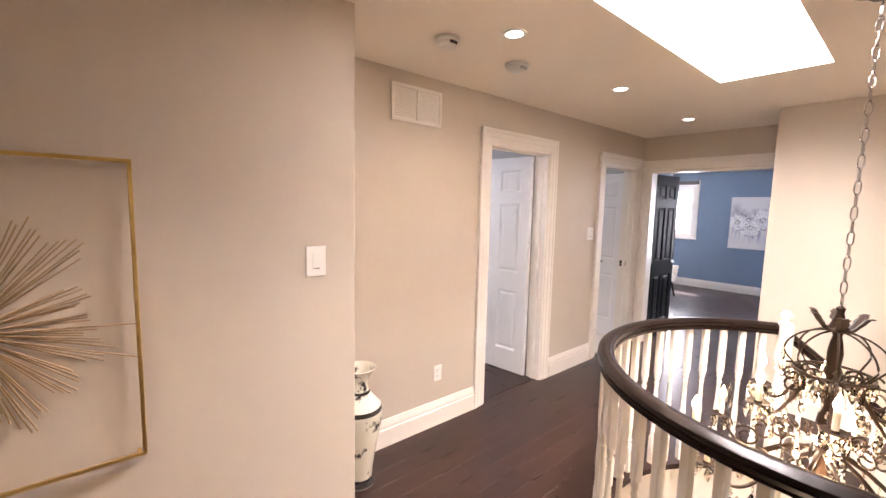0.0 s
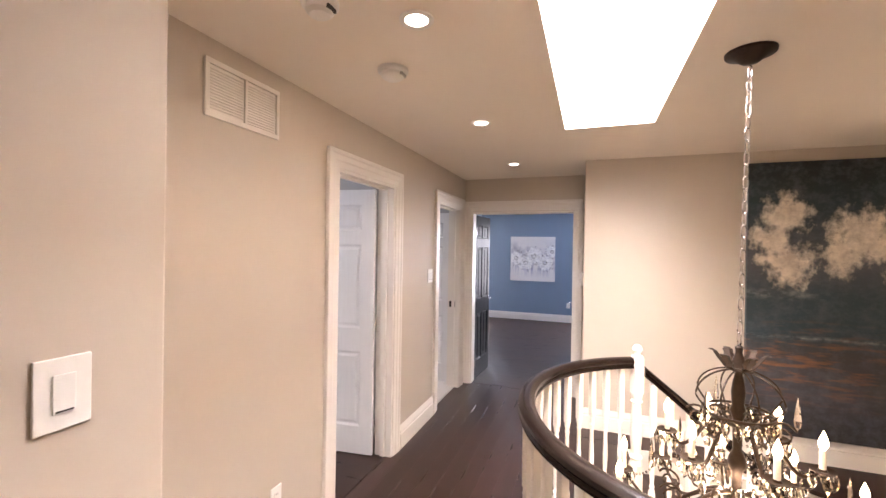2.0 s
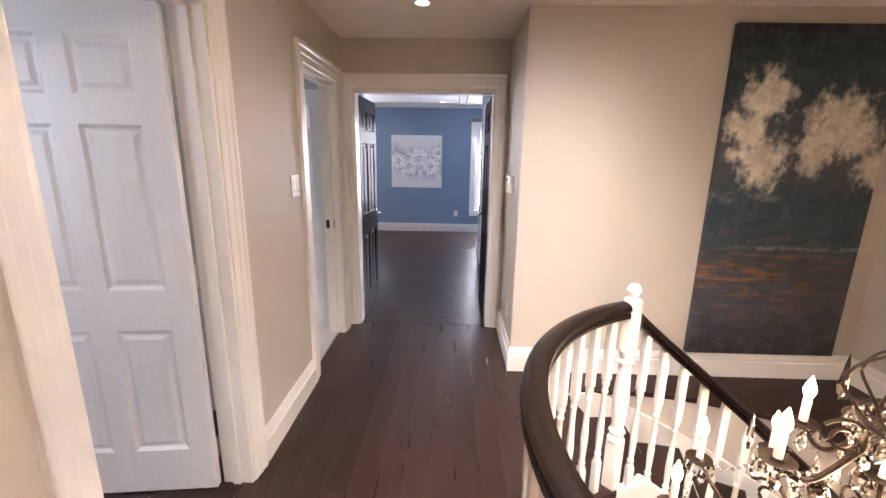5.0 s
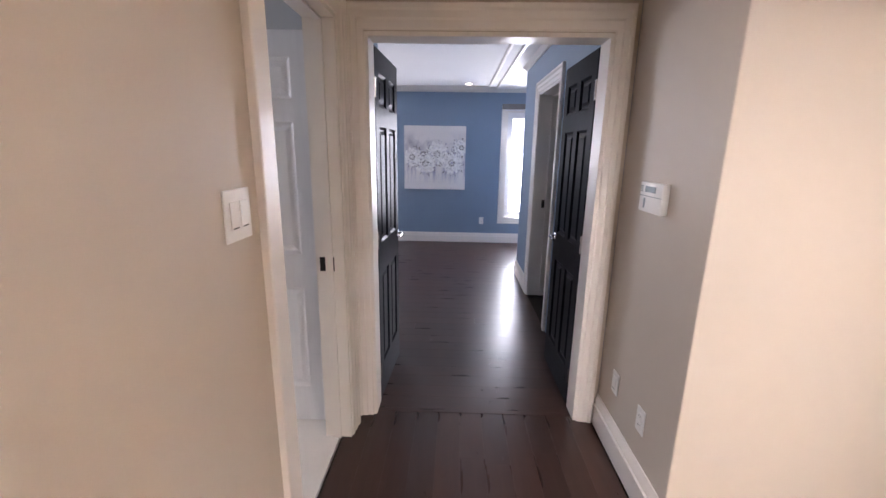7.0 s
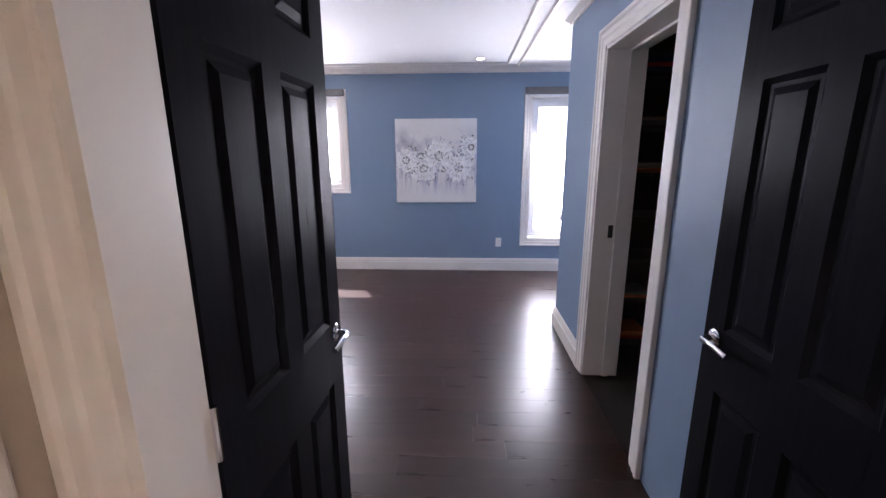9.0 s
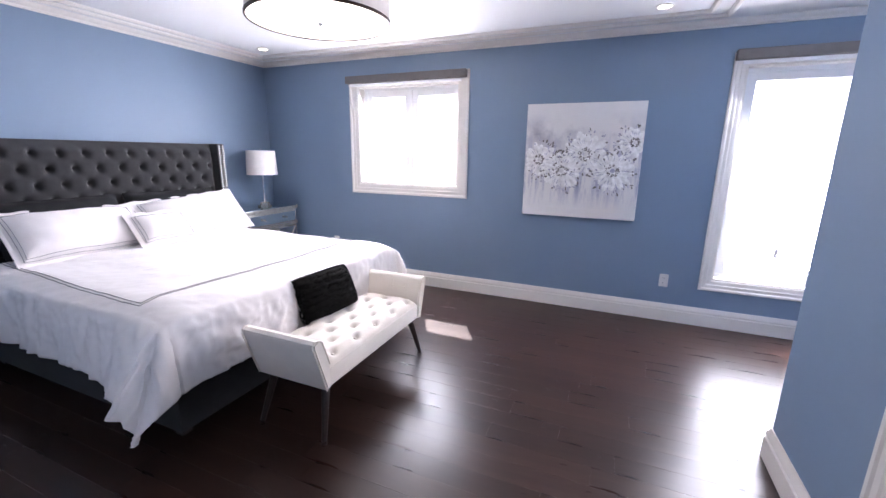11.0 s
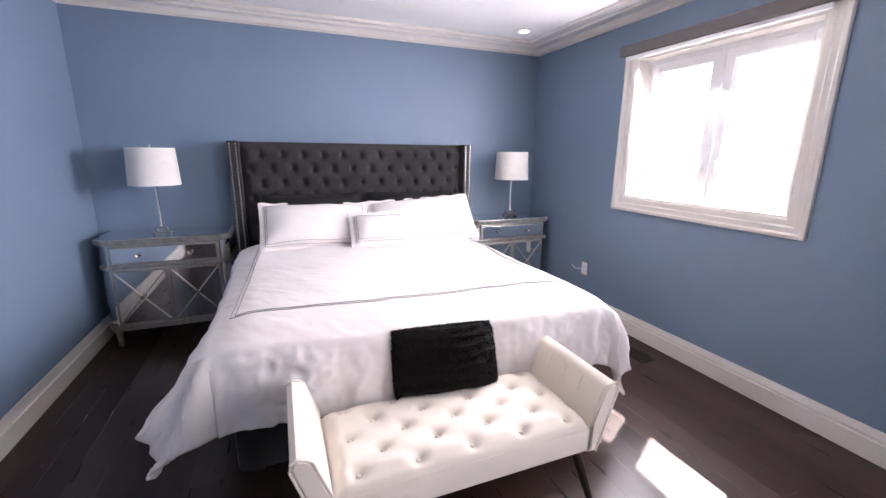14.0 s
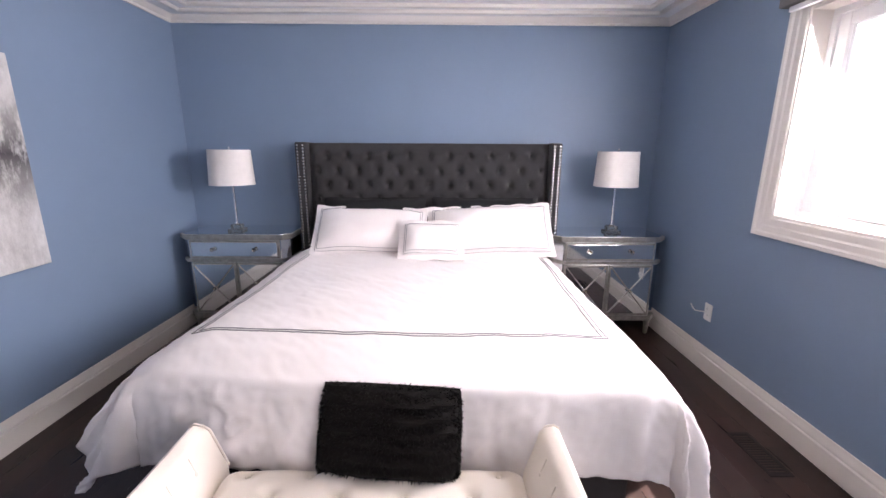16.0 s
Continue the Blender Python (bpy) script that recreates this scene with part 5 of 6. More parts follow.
def shared(name, make, material, parent, m, label="", smooth=False):
    """A part whose mesh is built once and shared by its repeats."""
    if name not in me_cache:
        ob = part(name, make(), material, parent, label, smooth)
        me_cache[name] = ob.data
    else:
        ob = new(name, me_cache[name])
        ob.parent = parent
        if label:
            ob["label"] = label
    ob.matrix_basis = m
    return ob


rng = random.Random(21)
tiers = (("upper", 6, 0.26, 0.80, 0.90, 0.05, 0.075, 10), ("lower", 10, 0.46, 0.545, 0.62, 0.13, 0.085, 28))
for tier, n, r, z_tip, z_root, sag, hc, off in tiers:
    for i in range(n):
        a = off + 360 / n * i
        dz = rng.uniform(-0.012, 0.012)
        ar = shared("arm" if tier == "lower" else "short_arm", lambda: arm_bm(r, z_tip, z_root, sag), M_BRONZE, ch, pose(0, 0, dz, 0, 0, a), "scrolled bronze candle arm", True)
        shared("drip_pan", lambda: lathe([(0.008, -0.012), (0.02, -0.004), (0.040, 0.004), (0.042, 0.008), (0.016, 0.004), (0.013, 0.012)], 16), M_BRONZE, ar, pose(r, 0, z_tip), "leaf-edged drip pan", True)
        shared("candle" if tier == "lower" else "short_candle", lambda: candle_bm(hc), M_CANDLE, ar, pose(r, 0, z_tip + 0.008), "ivory candle sleeve", True)
        shared("candle_bulb", lambda: lathe(FLAME, 12), M_FLAME, ar, pose(r, 0, z_tip + 0.008 + hc, rng.uniform(-3, 3), rng.uniform(-3, 3), 0), "glowing flame-shaped bulb", True)
        for k in range(5):
            b = 360 / 5 * k + rng.uniform(-10, 10)
            x, y = r + 0.038 * math.cos(radians(b)), 0.038 * math.sin(radians(b))
            shared("crystal_drop", lambda: lathe(DROP, 6), M_CRYSTAL, ar, pose(x, y, z_tip + 0.002, rng.uniform(-6, 6), rng.uniform(-6, 6), rng.uniform(0, 90)), "clear faceted crystal drop")
        for k in (0.35, 0.55, 0.75):
            z = z_root + (z_tip - z_root) * k ** 2 - sag * math.sin(k * math.pi) * (1 - 0.2 * k) + 0.05 * math.sin(k * math.pi * 2)
            for q in range(3):
                shared("crystal_bead", lambda: lathe(BEADP, 6), M_CRYSTAL, ar, pose(0.02 + (r - 0.02) * k, 0, z - 0.016 - q * 0.012, 0, 0, 30 * q), "clear crystal bead")
            shared("crystal_drop", None, M_CRYSTAL, ar, pose(0.02 + (r - 0.02) * k, 0, z - 0.05, rng.uniform(-8, 8), rng.uniform(-8, 8), rng.uniform(0, 60)), "clear faceted crystal drop")
        if i % 2 == 0:
            shared("crystal_spear", lambda: lathe(SPEAR, 6), M_CRYSTAL, ar, pose(r * 0.72, 0, z_root + (0.03 if tier == "upper" else 0.06)), "upright crystal spear")
# swags of beads between the arms
for n, r, z, off in ((6, 0.26, 0.805, 10), (10, 0.46, 0.55, 28)):
    for i in range(n):
        a0, a1 = radians(off + 360 / n * i), radians(off + 360 / n * (i + 1))
        sw = part("crystal_swag", bmesh.new(), M_CRYSTAL, ch, "string of crystal beads")
        bm = bmesh.new()
        for k in range(1, 12):
            t = k / 12
            p = Vector((math.cos(a0), math.sin(a0), 0)).lerp(Vector((math.cos(a1), math.sin(a1), 0)), t) * r
            lathe([(0.001, 0.0075), (0.0068, 0.0), (0.001, -0.0075)], 6, bm, (p.x, p.y, z - 0.07 * math.sin(t * math.pi)))
        bm.to_mesh(sw.data)
        bm.free()
for i in range(22):
    a = radians(360 / 22 * i)
    shared("crystal_drop", None, M_CRYSTAL, ch, pose(0.125 * math.cos(a), 0.125 * math.sin(a), 0.948, rng.uniform(-5, 5), rng.uniform(-5, 5), rng.uniform(0, 60)), "clear faceted crystal drop")
for i in range(14):
    a = radians(360 / 14 * i)
    shared("crystal_drop", None, M_CRYSTAL, ch, pose(0.06 * math.cos(a), 0.06 * math.sin(a), 0.44, 0, 0, rng.uniform(0, 60)), "clear faceted crystal drop")
part("crystal_ball", lathe([(0.001, 0.275), (0.018, 0.262), (0.028, 0.24), (0.018, 0.218), (0.001, 0.205)], 10), M_CRYSTAL, ch, "clear crystal ball")


# ---------------- pictures ----------------
def nodes_mat(name, rough=0.7):
    m = bpy.data.materials.new(name)
    m.use_nodes = True
    n, l = m.node_tree.nodes, m.node_tree.links
    b = n["Principled BSDF"]
    b.inputs["Roughness"].default_value = rough
    return m, n, l, b


def nz(n, l, vec, scale, detail=4, stretch=(1, 1, 1), rough=0.55):
    mp = n.new("ShaderNodeMapping")
    mp.inputs["Scale"].default_value = stretch
    l.new(vec, mp.inputs[0])
    t = n.new("ShaderNodeTexNoise")
    t.inputs["Scale"].default_value, t.inputs["Detail"].default_value, t.inputs["Roughness"].default_value = scale, detail, rough
    l.new(mp.outputs[0], t.inputs[0])
    return t.outputs[0]


def mth(n, l, op, a, b=None, c=None, clamp=False):
    x = n.new("ShaderNodeMath")
    x.operation, x.use_clamp = op, clamp
    for i, v in enumerate((a, b, c)):
        if v is None:
            continue
        if isinstance(v, (int, float)):
            x.inputs[i].default_value = v
        else:
            l.new(v, x.inputs[i])
    return x.outputs[0]


def mixc(n, l, fac, a, b):
    x = n.new("ShaderNodeMix")
    x.data_type = "RGBA"
    for i, v in ((0, fac), (6, a), (7, b)):
        if isinstance(v, tuple):
            x.inputs[i].default_value = (*v, 1)
        elif isinstance(v, (int, float)):
            x.inputs[i].default_value = v
        else:
            l.new(v, x.inputs[i])
    return x.outputs[2]


def seascape():
    """Dark teal sky with cream clouds over a dark sea with an orange glow line; y across, z up, from the middle."""
    m, n, l, b = nodes_mat("seascape_paint", 0.55)
    tc = n.new("ShaderNodeTexCoord")
    sp = n.new("ShaderNodeSeparateXYZ")
    l.new(tc.outputs["Object"], sp.inputs[0])
    y, z = sp.outputs[1], sp.outputs[2]
    brush = nz(n, l, tc.outputs["Object"], 9, 6, (1, 1.0, 1.6), 0.65)
    fine = nz(n, l, tc.outputs["Object"], 11, 4, (1, 1.1, 1.3), 0.65)
    rag = nz(n, l, tc.outputs["Object"], 10, 6, (1, 1.3, 1.0), 0.65)
    band = nz(n, l, tc.outputs["Object"], 4, 6, (1, 0.9, 6), 0.6)
    ramp = n.new("ShaderNodeValToRGB")
    els = ramp.color_ramp.elements
    els[0].position, els[0].color = 0.0, (0.018, 0.017, 0.02, 1)
    els[1].position, els[1].color = 1.0, (0.008, 0.014, 0.016, 1)
    for p, c in ((0.16, (0.055, 0.057, 0.070)), (0.30, (0.055, 0.052, 0.056)), (0.36, (0.027, 0.052, 0.068)), (0.5, (0.028, 0.054, 0.070)), (0.62, (0.066, 0.076, 0.090)), (0.85, (0.018, 0.037, 0.048))):
        e = els.new(p)
        e.color = (*c, 1)
    h = mth(n, l, "MULTIPLY_ADD", z, 1 / 2.14, 0.5)
    l.new(mth(n, l, "ADD", h, mth(n, l, "MULTIPLY_ADD", band, 0.10, -0.05)), ramp.inputs[0])
    base = mixc(n, l, mth(n, l, "MULTIPLY_ADD", fine, 1.7, -0.72, True), ramp.outputs[0], (0.105, 0.122, 0.145))
    # orange reflections below the horizon
    og = mth(n, l, "MULTIPLY", mth(n, l, "SUBTRACT", 1.0, mth(n, l, "MULTIPLY", mth(n, l, "ABSOLUTE", mth(n, l, "ADD", z, 0.50)), 2.6), None, True), mth(n, l, "MULTIPLY_ADD", band, 4.5, -2.25, True))
    oy2 = mth(n, l, "MULTIPLY_ADD", y, 0.9, 0.75, True)
    base = mixc(n, l, mth(n, l, "MULTIPLY", mth(n, l, "MULTIPLY", og, oy2), 0.95), base, (0.42, 0.16, 0.05))
    # pale streaks on the water
    st = mth(n, l, "MULTIPLY", mth(n, l, "SUBTRACT", 1.0, mth(n, l, "MULTIPLY", mth(n, l, "ABSOLUTE", mth(n, l, "ADD", z, 0.30)), 40), None, True), mth(n, l, "MULTIPLY_ADD", brush, 5, -2.3, True))
    st2 = mth(n, l, "MULTIPLY", mth(n, l, "SUBTRACT", 1.0, mth(n, l, "MULTIPLY", mth(n, l, "ABSOLUTE", mth(n, l, "ADD", z, -0.03)), 20), None, True), mth(n, l, "MULTIPLY", mth(n, l, "MULTIPLY_ADD", brush, 5, -2.3, True), mth(n, l, "MULTIPLY_ADD", y, 4, 0.2, True)))
    base = mixc(n, l, mth(n, l, "MULTIPLY", mth(n, l, "MAXIMUM", st, st2), 0.7), base, (0.33, 0.36, 0.37))
    # clouds: blurred blobs with ragged edges
    cloud = None
    for cy, cz, r, q in ((0.26, 0.66, 0.20, 1.2), (0.33, 0.46, 0.15, 1.0), (0.24, 0.27, 0.17, 0.8), (-0.21, 0.49, 0.25, 1.0), (-0.10, 0.34, 0.16, 0.8), (-0.33, 0.42, 0.16, 0.9), (-0.46, 0.22, 0.14, 0.9), (0.44, 0.50, 0.07, 1), (0.42, 0.30, 0.06, 1)):
        dy = mth(n, l, "MULTIPLY", mth(n, l, "SUBTRACT", y, cy), 1.0)
        dz = mth(n, l, "MULTIPLY", mth(n, l, "SUBTRACT", z, cz), q)
        d = mth(n, l, "SQRT", mth(n, l, "ADD", mth(n, l, "MULTIPLY", dy, dy), mth(n, l, "MULTIPLY", dz, dz)))
        f = mth(n, l, "SUBTRACT", 1.0, mth(n, l, "DIVIDE", d, r))
        cloud = f if cloud is None else mth(n, l, "MAXIMUM", cloud, f)
    edge = mth(n, l, "ADD", cloud, mth(n, l, "ADD", mth(n, l, "MULTIPLY_ADD", rag, 1.9, -0.98), mth(n, l, "MULTIPLY_ADD", fine, 0.4, -0.2)))
    mask = mth(n, l, "MULTIPLY", edge, 1.9, None, True)
    tone = mixc(n, l, mth(n, l, "MULTIPLY_ADD", fine, 2.4, -0.8, True), (0.46, 0.40, 0.33), (0.82, 0.74, 0.62))
    base = mixc(n, l, mask, base, tone)
    l.new(base, b.inputs["Base Color"])
    bp = n.new("ShaderNodeBump")
    bp.inputs["Strength"].default_value, bp.inputs["Distance"].default_value = 0.10, 0.003
    l.new(brush, bp.inputs["Height"]), l.new(bp.outputs[0], b.inputs["Normal"])
    return m


art = thing("painting", pose(4.085, -0.563, 1.262), "tall dark abstract painting with cream clouds and orange glow", "painting")
cv = part("canvas", boxes((-0.042, -0.002, -0.508, 0.508, -1.066, 1.066), bevel=0.004), seascape(), art, "dark teal painted canvas")


def abstract_mat():
    m, n, l, b = nodes_mat("grey_abstract_paint", 0.7)
    tc = n.new("ShaderNodeTexCoord")
    a = nz(n, l, tc.outputs["Object"], 3.5, 6, (1, 2.2, 0.8), 0.7)
    c = nz(n, l, tc.outputs["Object"], 9, 6, (1, 1.4, 0.7), 0.75)
    base = mixc(n, l, mth(n, l, "MULTIPLY_ADD", c, 2.5, -0.8, True), (0.40, 0.39, 0.38), (0.72, 0.71, 0.69))
    sp = n.new("ShaderNodeSeparateXYZ")
    l.new(tc.outputs["Object"], sp.inputs[0])
    mid = mth(n, l, "SUBTRACT", 1.0, mth(n, l, "MULTIPLY", mth(n, l, "ABSOLUTE", mth(n, l, "ADD", sp.outputs[2], -0.05)), 3.2), None, True)
    base = mixc(n, l, mth(n, l, "MULTIPLY", mid, mth(n, l, "MULTIPLY_ADD", a, 9, -3.7, True)), base, (0.05, 0.045, 0.05))
    l.new(base, b.inputs["Base Color"])
    return m


art2 = thing("painting", pose(W_X, 4.155, 1.37), "grey and black abstract canvas on the blue wall", "painting")
part("canvas", boxes((0.002, 0.04, -0.49, 0.49, -0.515, 0.515), bevel=0.003), abstract_mat(), art2, "grey abstract canvas")


def flower_ground():
    m, n, l, b = nodes_mat("pale_flower_canvas_paint", 0.75)
    tc = n.new("ShaderNodeTexCoord")
    sp = n.new("ShaderNodeSeparateXYZ")
    l.new(tc.outputs["Object"], sp.inputs[0])
    soft = nz(n, l, tc.outputs["Object"], 4, 5, (1, 1, 1), 0.6)
    drip = nz(n, l, tc.outputs["Object"], 9, 5, (1, 2.4, 0.35), 0.7)
    base = mixc(n, l, soft, (0.72, 0.70, 0.69), (0.80, 0.78, 0.77))
    z = sp.outputs[2]
    band = mth(n, l, "SUBTRACT", 1.0, mth(n, l, "MULTIPLY", mth(n, l, "ABSOLUTE", mth(n, l, "ADD", z, 0.05)), 3.0), None, True)
    low = mth(n, l, "SUBTRACT", 1.0, mth(n, l, "MULTIPLY", mth(n, l, "ABSOLUTE", mth(n, l, "ADD", z, 0.2)), 4.5), None, True)
    up = mth(n, l, "SUBTRACT", 1.0, mth(n, l, "MULTIPLY", mth(n, l, "ABSOLUTE", mth(n, l, "ADD", z, -0.24)), 5), None, True)
    base = mixc(n, l, mth(n, l, "MULTIPLY", up, mth(n, l, "MULTIPLY_ADD", soft, 4, -1.8, True)), base, (0.36, 0.35, 0.40))
    base = mixc(n, l, mth(n, l, "MULTIPLY", mth(n, l, "MAXIMUM", band, low), mth(n, l, "MULTIPLY_ADD", drip, 5, -2.2, True)), base, (0.30, 0.31, 0.46))
    l.new(base, b.inputs["Base Color"])
    bp = n.new("ShaderNodeBump")
    bp.inputs["Strength"].default_value, bp.inputs["Distance"].default_value = 0.4, 0.003
    l.new(soft, bp.inputs["Height"]), l.new(bp.outputs[0], b.inputs["Normal"])
    return m


fl = thing("flower_painting", pose(E_X, 2.357, 1.388), "pale square canvas of white flowers on the blue wall", "painting")
part("canvas", boxes((-0.04, -0.002, -0.4965, 0.4965, -0.503, 0.503), bevel=0.003), flower_ground(), fl, "pale grey painted canvas")
rng = random.Random(5)


def petal(bm, cy, cz, a, ln_, w, x, lift):
    """One raised paint stroke pointing outwards by a."""
    d, s = Vector((0, math.cos(a), math.sin(a))), Vector((0, -math.sin(a), math.cos(a)))
    o = Vector((x, cy, cz))
    row = []
    for k, ww, h in ((0.22, 0.35, 0.25), (0.55, 0.9, 0.9), (0.8, 1.0, 1.0), (0.95, 0.7, 0.7), (1.03, 0.25, 0.2)):
        p = o + d * (ln_ * k)
        e = Vector((-lift * h, 0, 0))
        row.append((bm.verts.new(p - s * w * ww), bm.verts.new(p + e), bm.verts.new(p + s * w * ww)))
    for a0, b0 in zip(row, row[1:]):
        bm.faces.new((a0[0], a0[1], b0[1], b0[0]))
        bm.faces.new((a0[1], a0[2], b0[2], b0[1]))


# across is mirrored: larger y lies to the left as one faces the wall
BLOOMS = ((0.365, 0.01, 0.145), (0.155, -0.085, 0.165), (-0.035, 0.065, 0.18), (-0.275, -0.075, 0.175), (-0.43, 0.165, 0.13))
for cy, cz, r in BLOOMS:
    f = part("flower", bmesh.new(), M_PETAL, fl, "thick white painted blossom")
    bm = bmesh.new()
    for ring, (n, k, x) in enumerate(((15, 1.0, -0.0412), (12, 0.78, -0.0432), (9, 0.5, -0.0452))):
        for i in range(n):
            a = 2 * math.pi * (i + rng.uniform(-0.25, 0.25)) / n + ring
            rr = r * k * rng.uniform(0.86, 1.12)
            if abs(cy + math.cos(a) * rr) > 0.485:
                rr = max(0.03, (0.485 - abs(cy)) / max(0.2, abs(math.cos(a))))
            petal(bm, cy, cz, a, rr, r * 0.17 * rng.uniform(0.8, 1.2), x, 0.006)
    bm.to_mesh(f.data)
    bm.free()
    bm = bmesh.new()
    for i in range(64):
        a, d = rng.uniform(0, 6.28), rng.uniform(0.17, 0.33) * r
        g = bmesh.ops.create_icosphere(bm, subdivisions=1, radius=rng.uniform(0.0035, 0.0075))
        for v in g["verts"]:
            v.co = Vector((v.co.x * 0.4 - 0.05, v.co.y + cy + d * math.cos(a), v.co.z + cz + d * math.sin(a)))
    part("stamens", bm, M_OCHRE, f, "dark dotted flower centre")["kind"] = "stuff"
for i in range(210):
    fy_, fz_, r = BLOOMS[i % 5]
    a, d = rng.uniform(0, 6.28), r * rng.uniform(0.80, 1.16)
    cy, cz = fy_ + d * math.cos(a), fz_ + d * math.sin(a)
    if abs(cy) > 0.455:
        continue
    bm = bmesh.new()
    petal(bm, cy, cz, a + rng.uniform(-0.9, 0.9), rng.uniform(0.018, 0.042), rng.uniform(0.004, 0.009), -0.0472, 0.002)
    part("brush_dab", bm, M_PETALG if rng.random() < 0.5 else M_OCHRE, fl, "grey and lilac paint dab")
bm = bmesh.new()
for cy, cz, r in BLOOMS:
    for i in range(26):
        a = rng.uniform(0, 6.28)
        q = r * rng.uniform(0.34, 0.5)
        if abs(cy + math.cos(a) * r) < 0.48:
            petal(bm, cy + q * math.cos(a), cz + q * math.sin(a), a, r * rng.uniform(0.18, 0.4), 0.0022, -0.0505, 0.001)
part("petal_lines", bm, M_PETALG, fl, "thin grey petal lines")["kind"] = "stuff"


# gold wall sculpture: an open frame with radiating rods, standing off the wall
ws = thing("wall_sculpture", pose(-0.383, 1.985, 1.240), "gold metal wall sculpture of radiating rods in a frame", "wall art")
fx, fz, fy = 0.372, 0.478, -0.028
for x0, x1, z0, z1 in ((-fx, fx, fz - 0.012, fz), (-fx, fx, -fz, -fz + 0.012), (-fx, -fx + 0.012, -fz + 0.012, fz - 0.012), (fx - 0.012, fx, -fz + 0.012, fz - 0.012)):
    part("frame_bar", boxes((x0, x1, fy - 0.012, fy, z0, z1), bevel=0.002), M_GOLD, ws)
for x, z in ((-fx + 0.02, fz - 0.006), (fx - 0.02, fz - 0.006), (-fx + 0.02, -fz + 0.006), (fx - 0.02, -fz + 0.006)):
    part("standoff", boxes((x - 0.005, x + 0.005, fy, -0.0005, z - 0.005, z + 0.005)), M_GOLD, ws)
rng = random.Random(31)
for i in range(17):
    mid = 2 * math.pi * (i + rng.uniform(-0.2, 0.2)) / 17
    reach = rng.uniform(0.27, 0.35)
    for k in range(7):
        a = mid + (k - 3) * radians(2.6) + radians(rng.uniform(-0.6, 0.6))
        lim = min((fx - 0.008) / max(1e-3, abs(math.cos(a))), (fz - 0.008) / max(1e-3, abs(math.sin(a))))
        ln_ = min(lim, reach * (1 - 0.05 * abs(k - 3)) * rng.uniform(0.94, 1.04))
        ln_ = lim if i % 4 == 0 and k == 3 else ln_
        y = fy - 0.006 - 0.008 * (k % 4)
        part("rod", tube([(0.012 * math.cos(a), y, 0.012 * math.sin(a)), (ln_ * math.cos(a), y, ln_ * math.sin(a))], 0.0023, 6), M_ROD, ws, "slim champagne-gold rod", True)
part("hub", lathe([(0.022, -0.012), (0.03, 0.0), (0.022, 0.012)], 16, None), M_GOLD, ws).matrix_basis = pose(0, fy - 0.016, 0, 90, 0, 0)


# ---------------- floor vase, ceiling vent, detectors ----------------
def vase_mat():
    m, n, l, b = nodes_mat("painted_porcelain", 0.16)
    tc = n.new("ShaderNodeTexCoord")
    sp = n.new("ShaderNodeSeparateXYZ")
    l.new(tc.outputs["Object"], sp.inputs[0])
    a = nz(n, l, tc.outputs["Object"], 11, 5, (1, 1, 0.8), 0.6)
    spots = mth(n, l, "MULTIPLY_ADD", a, 14, -7.9, True)
    base = mixc(n, l, spots, (0.66, 0.62, 0.51), (0.035, 0.03, 0.03))
    z = sp.outputs[2]
    for c, w in ((0.455, 0.012), (0.03, 0.02), (0.55, 0.006)):
        base = mixc(n, l, mth(n, l, "LESS_THAN", mth(n, l, "ABSOLUTE", mth(n, l, "ADD", z, -c)), w), base, (0.02, 0.018, 0.02))
    l.new(base, b.inputs["Base Color"])
    b.inputs["Coat Weight"].default_value = 0.5
    return m


vs_ = thing("floor_vase", pose(0.985, 2.335, 0), "tall white porcelain floor vase with dark painted branches", "vase")
prof = [(0.085, 0.0), (0.09, 0.012), (0.075, 0.03), (0.078, 0.10), (0.10, 0.24), (0.125, 0.36), (0.132, 0.43), (0.118, 0.48), (0.075, 0.525), (0.052, 0.56), (0.048, 0.60), (0.06, 0.645), (0.088, 0.678), (0.094, 0.685), (0.088, 0.688), (0.056, 0.645), (0.042, 0.60), (0.04, 0.55), (0.01, 0.5)]
part("body", lathe(prof, 36), vase_mat(), vs_, "", True)

vent = thing("wall_vent", pose(1.516, NY, 2.233), "white louvred return-air grille high on the wall", "vent")
w2, h2 = 0.20, 0.115
part("frame", boxes((-w2, w2, -0.012, 0, h2 - 0.022, h2), (-w2, w2, -0.012, 0, -h2, -h2 + 0.022), (-w2, -w2 + 0.02, -0.012, 0, -h2 + 0.022, h2 - 0.022), (w2 - 0.02, w2, -0.012, 0, -h2 + 0.022, h2 - 0.022), (-0.007, 0.007, -0.012, 0, -h2 + 0.022, h2 - 0.022), bevel=0.002), M_TRIM, vent)
part("backing", boxes((-w2 + 0.018, w2 - 0.018, -0.0035, -0.001, -h2 + 0.02, h2 - 0.02)), M_TRIM, vent)
sl = None
for i in range(15):
    z = -h2 + 0.03 + i * 0.0118
    for s in (-1, 1):
        if sl is None:
            sl = part("slat", boxes((0.009, w2 - 0.021, -0.009, -0.0045, -0.0035, 0.0035)), M_TRIM, vent)
            sl.rotation_euler, sl.location = (radians(35), 0, 0), (0, 0, z)
        else:
            o = sl.copy()
            scene.collection.objects.link(o)
            o.parent, o.location = vent, (0 if s > 0 else -w2 + 0.012, 0, z)


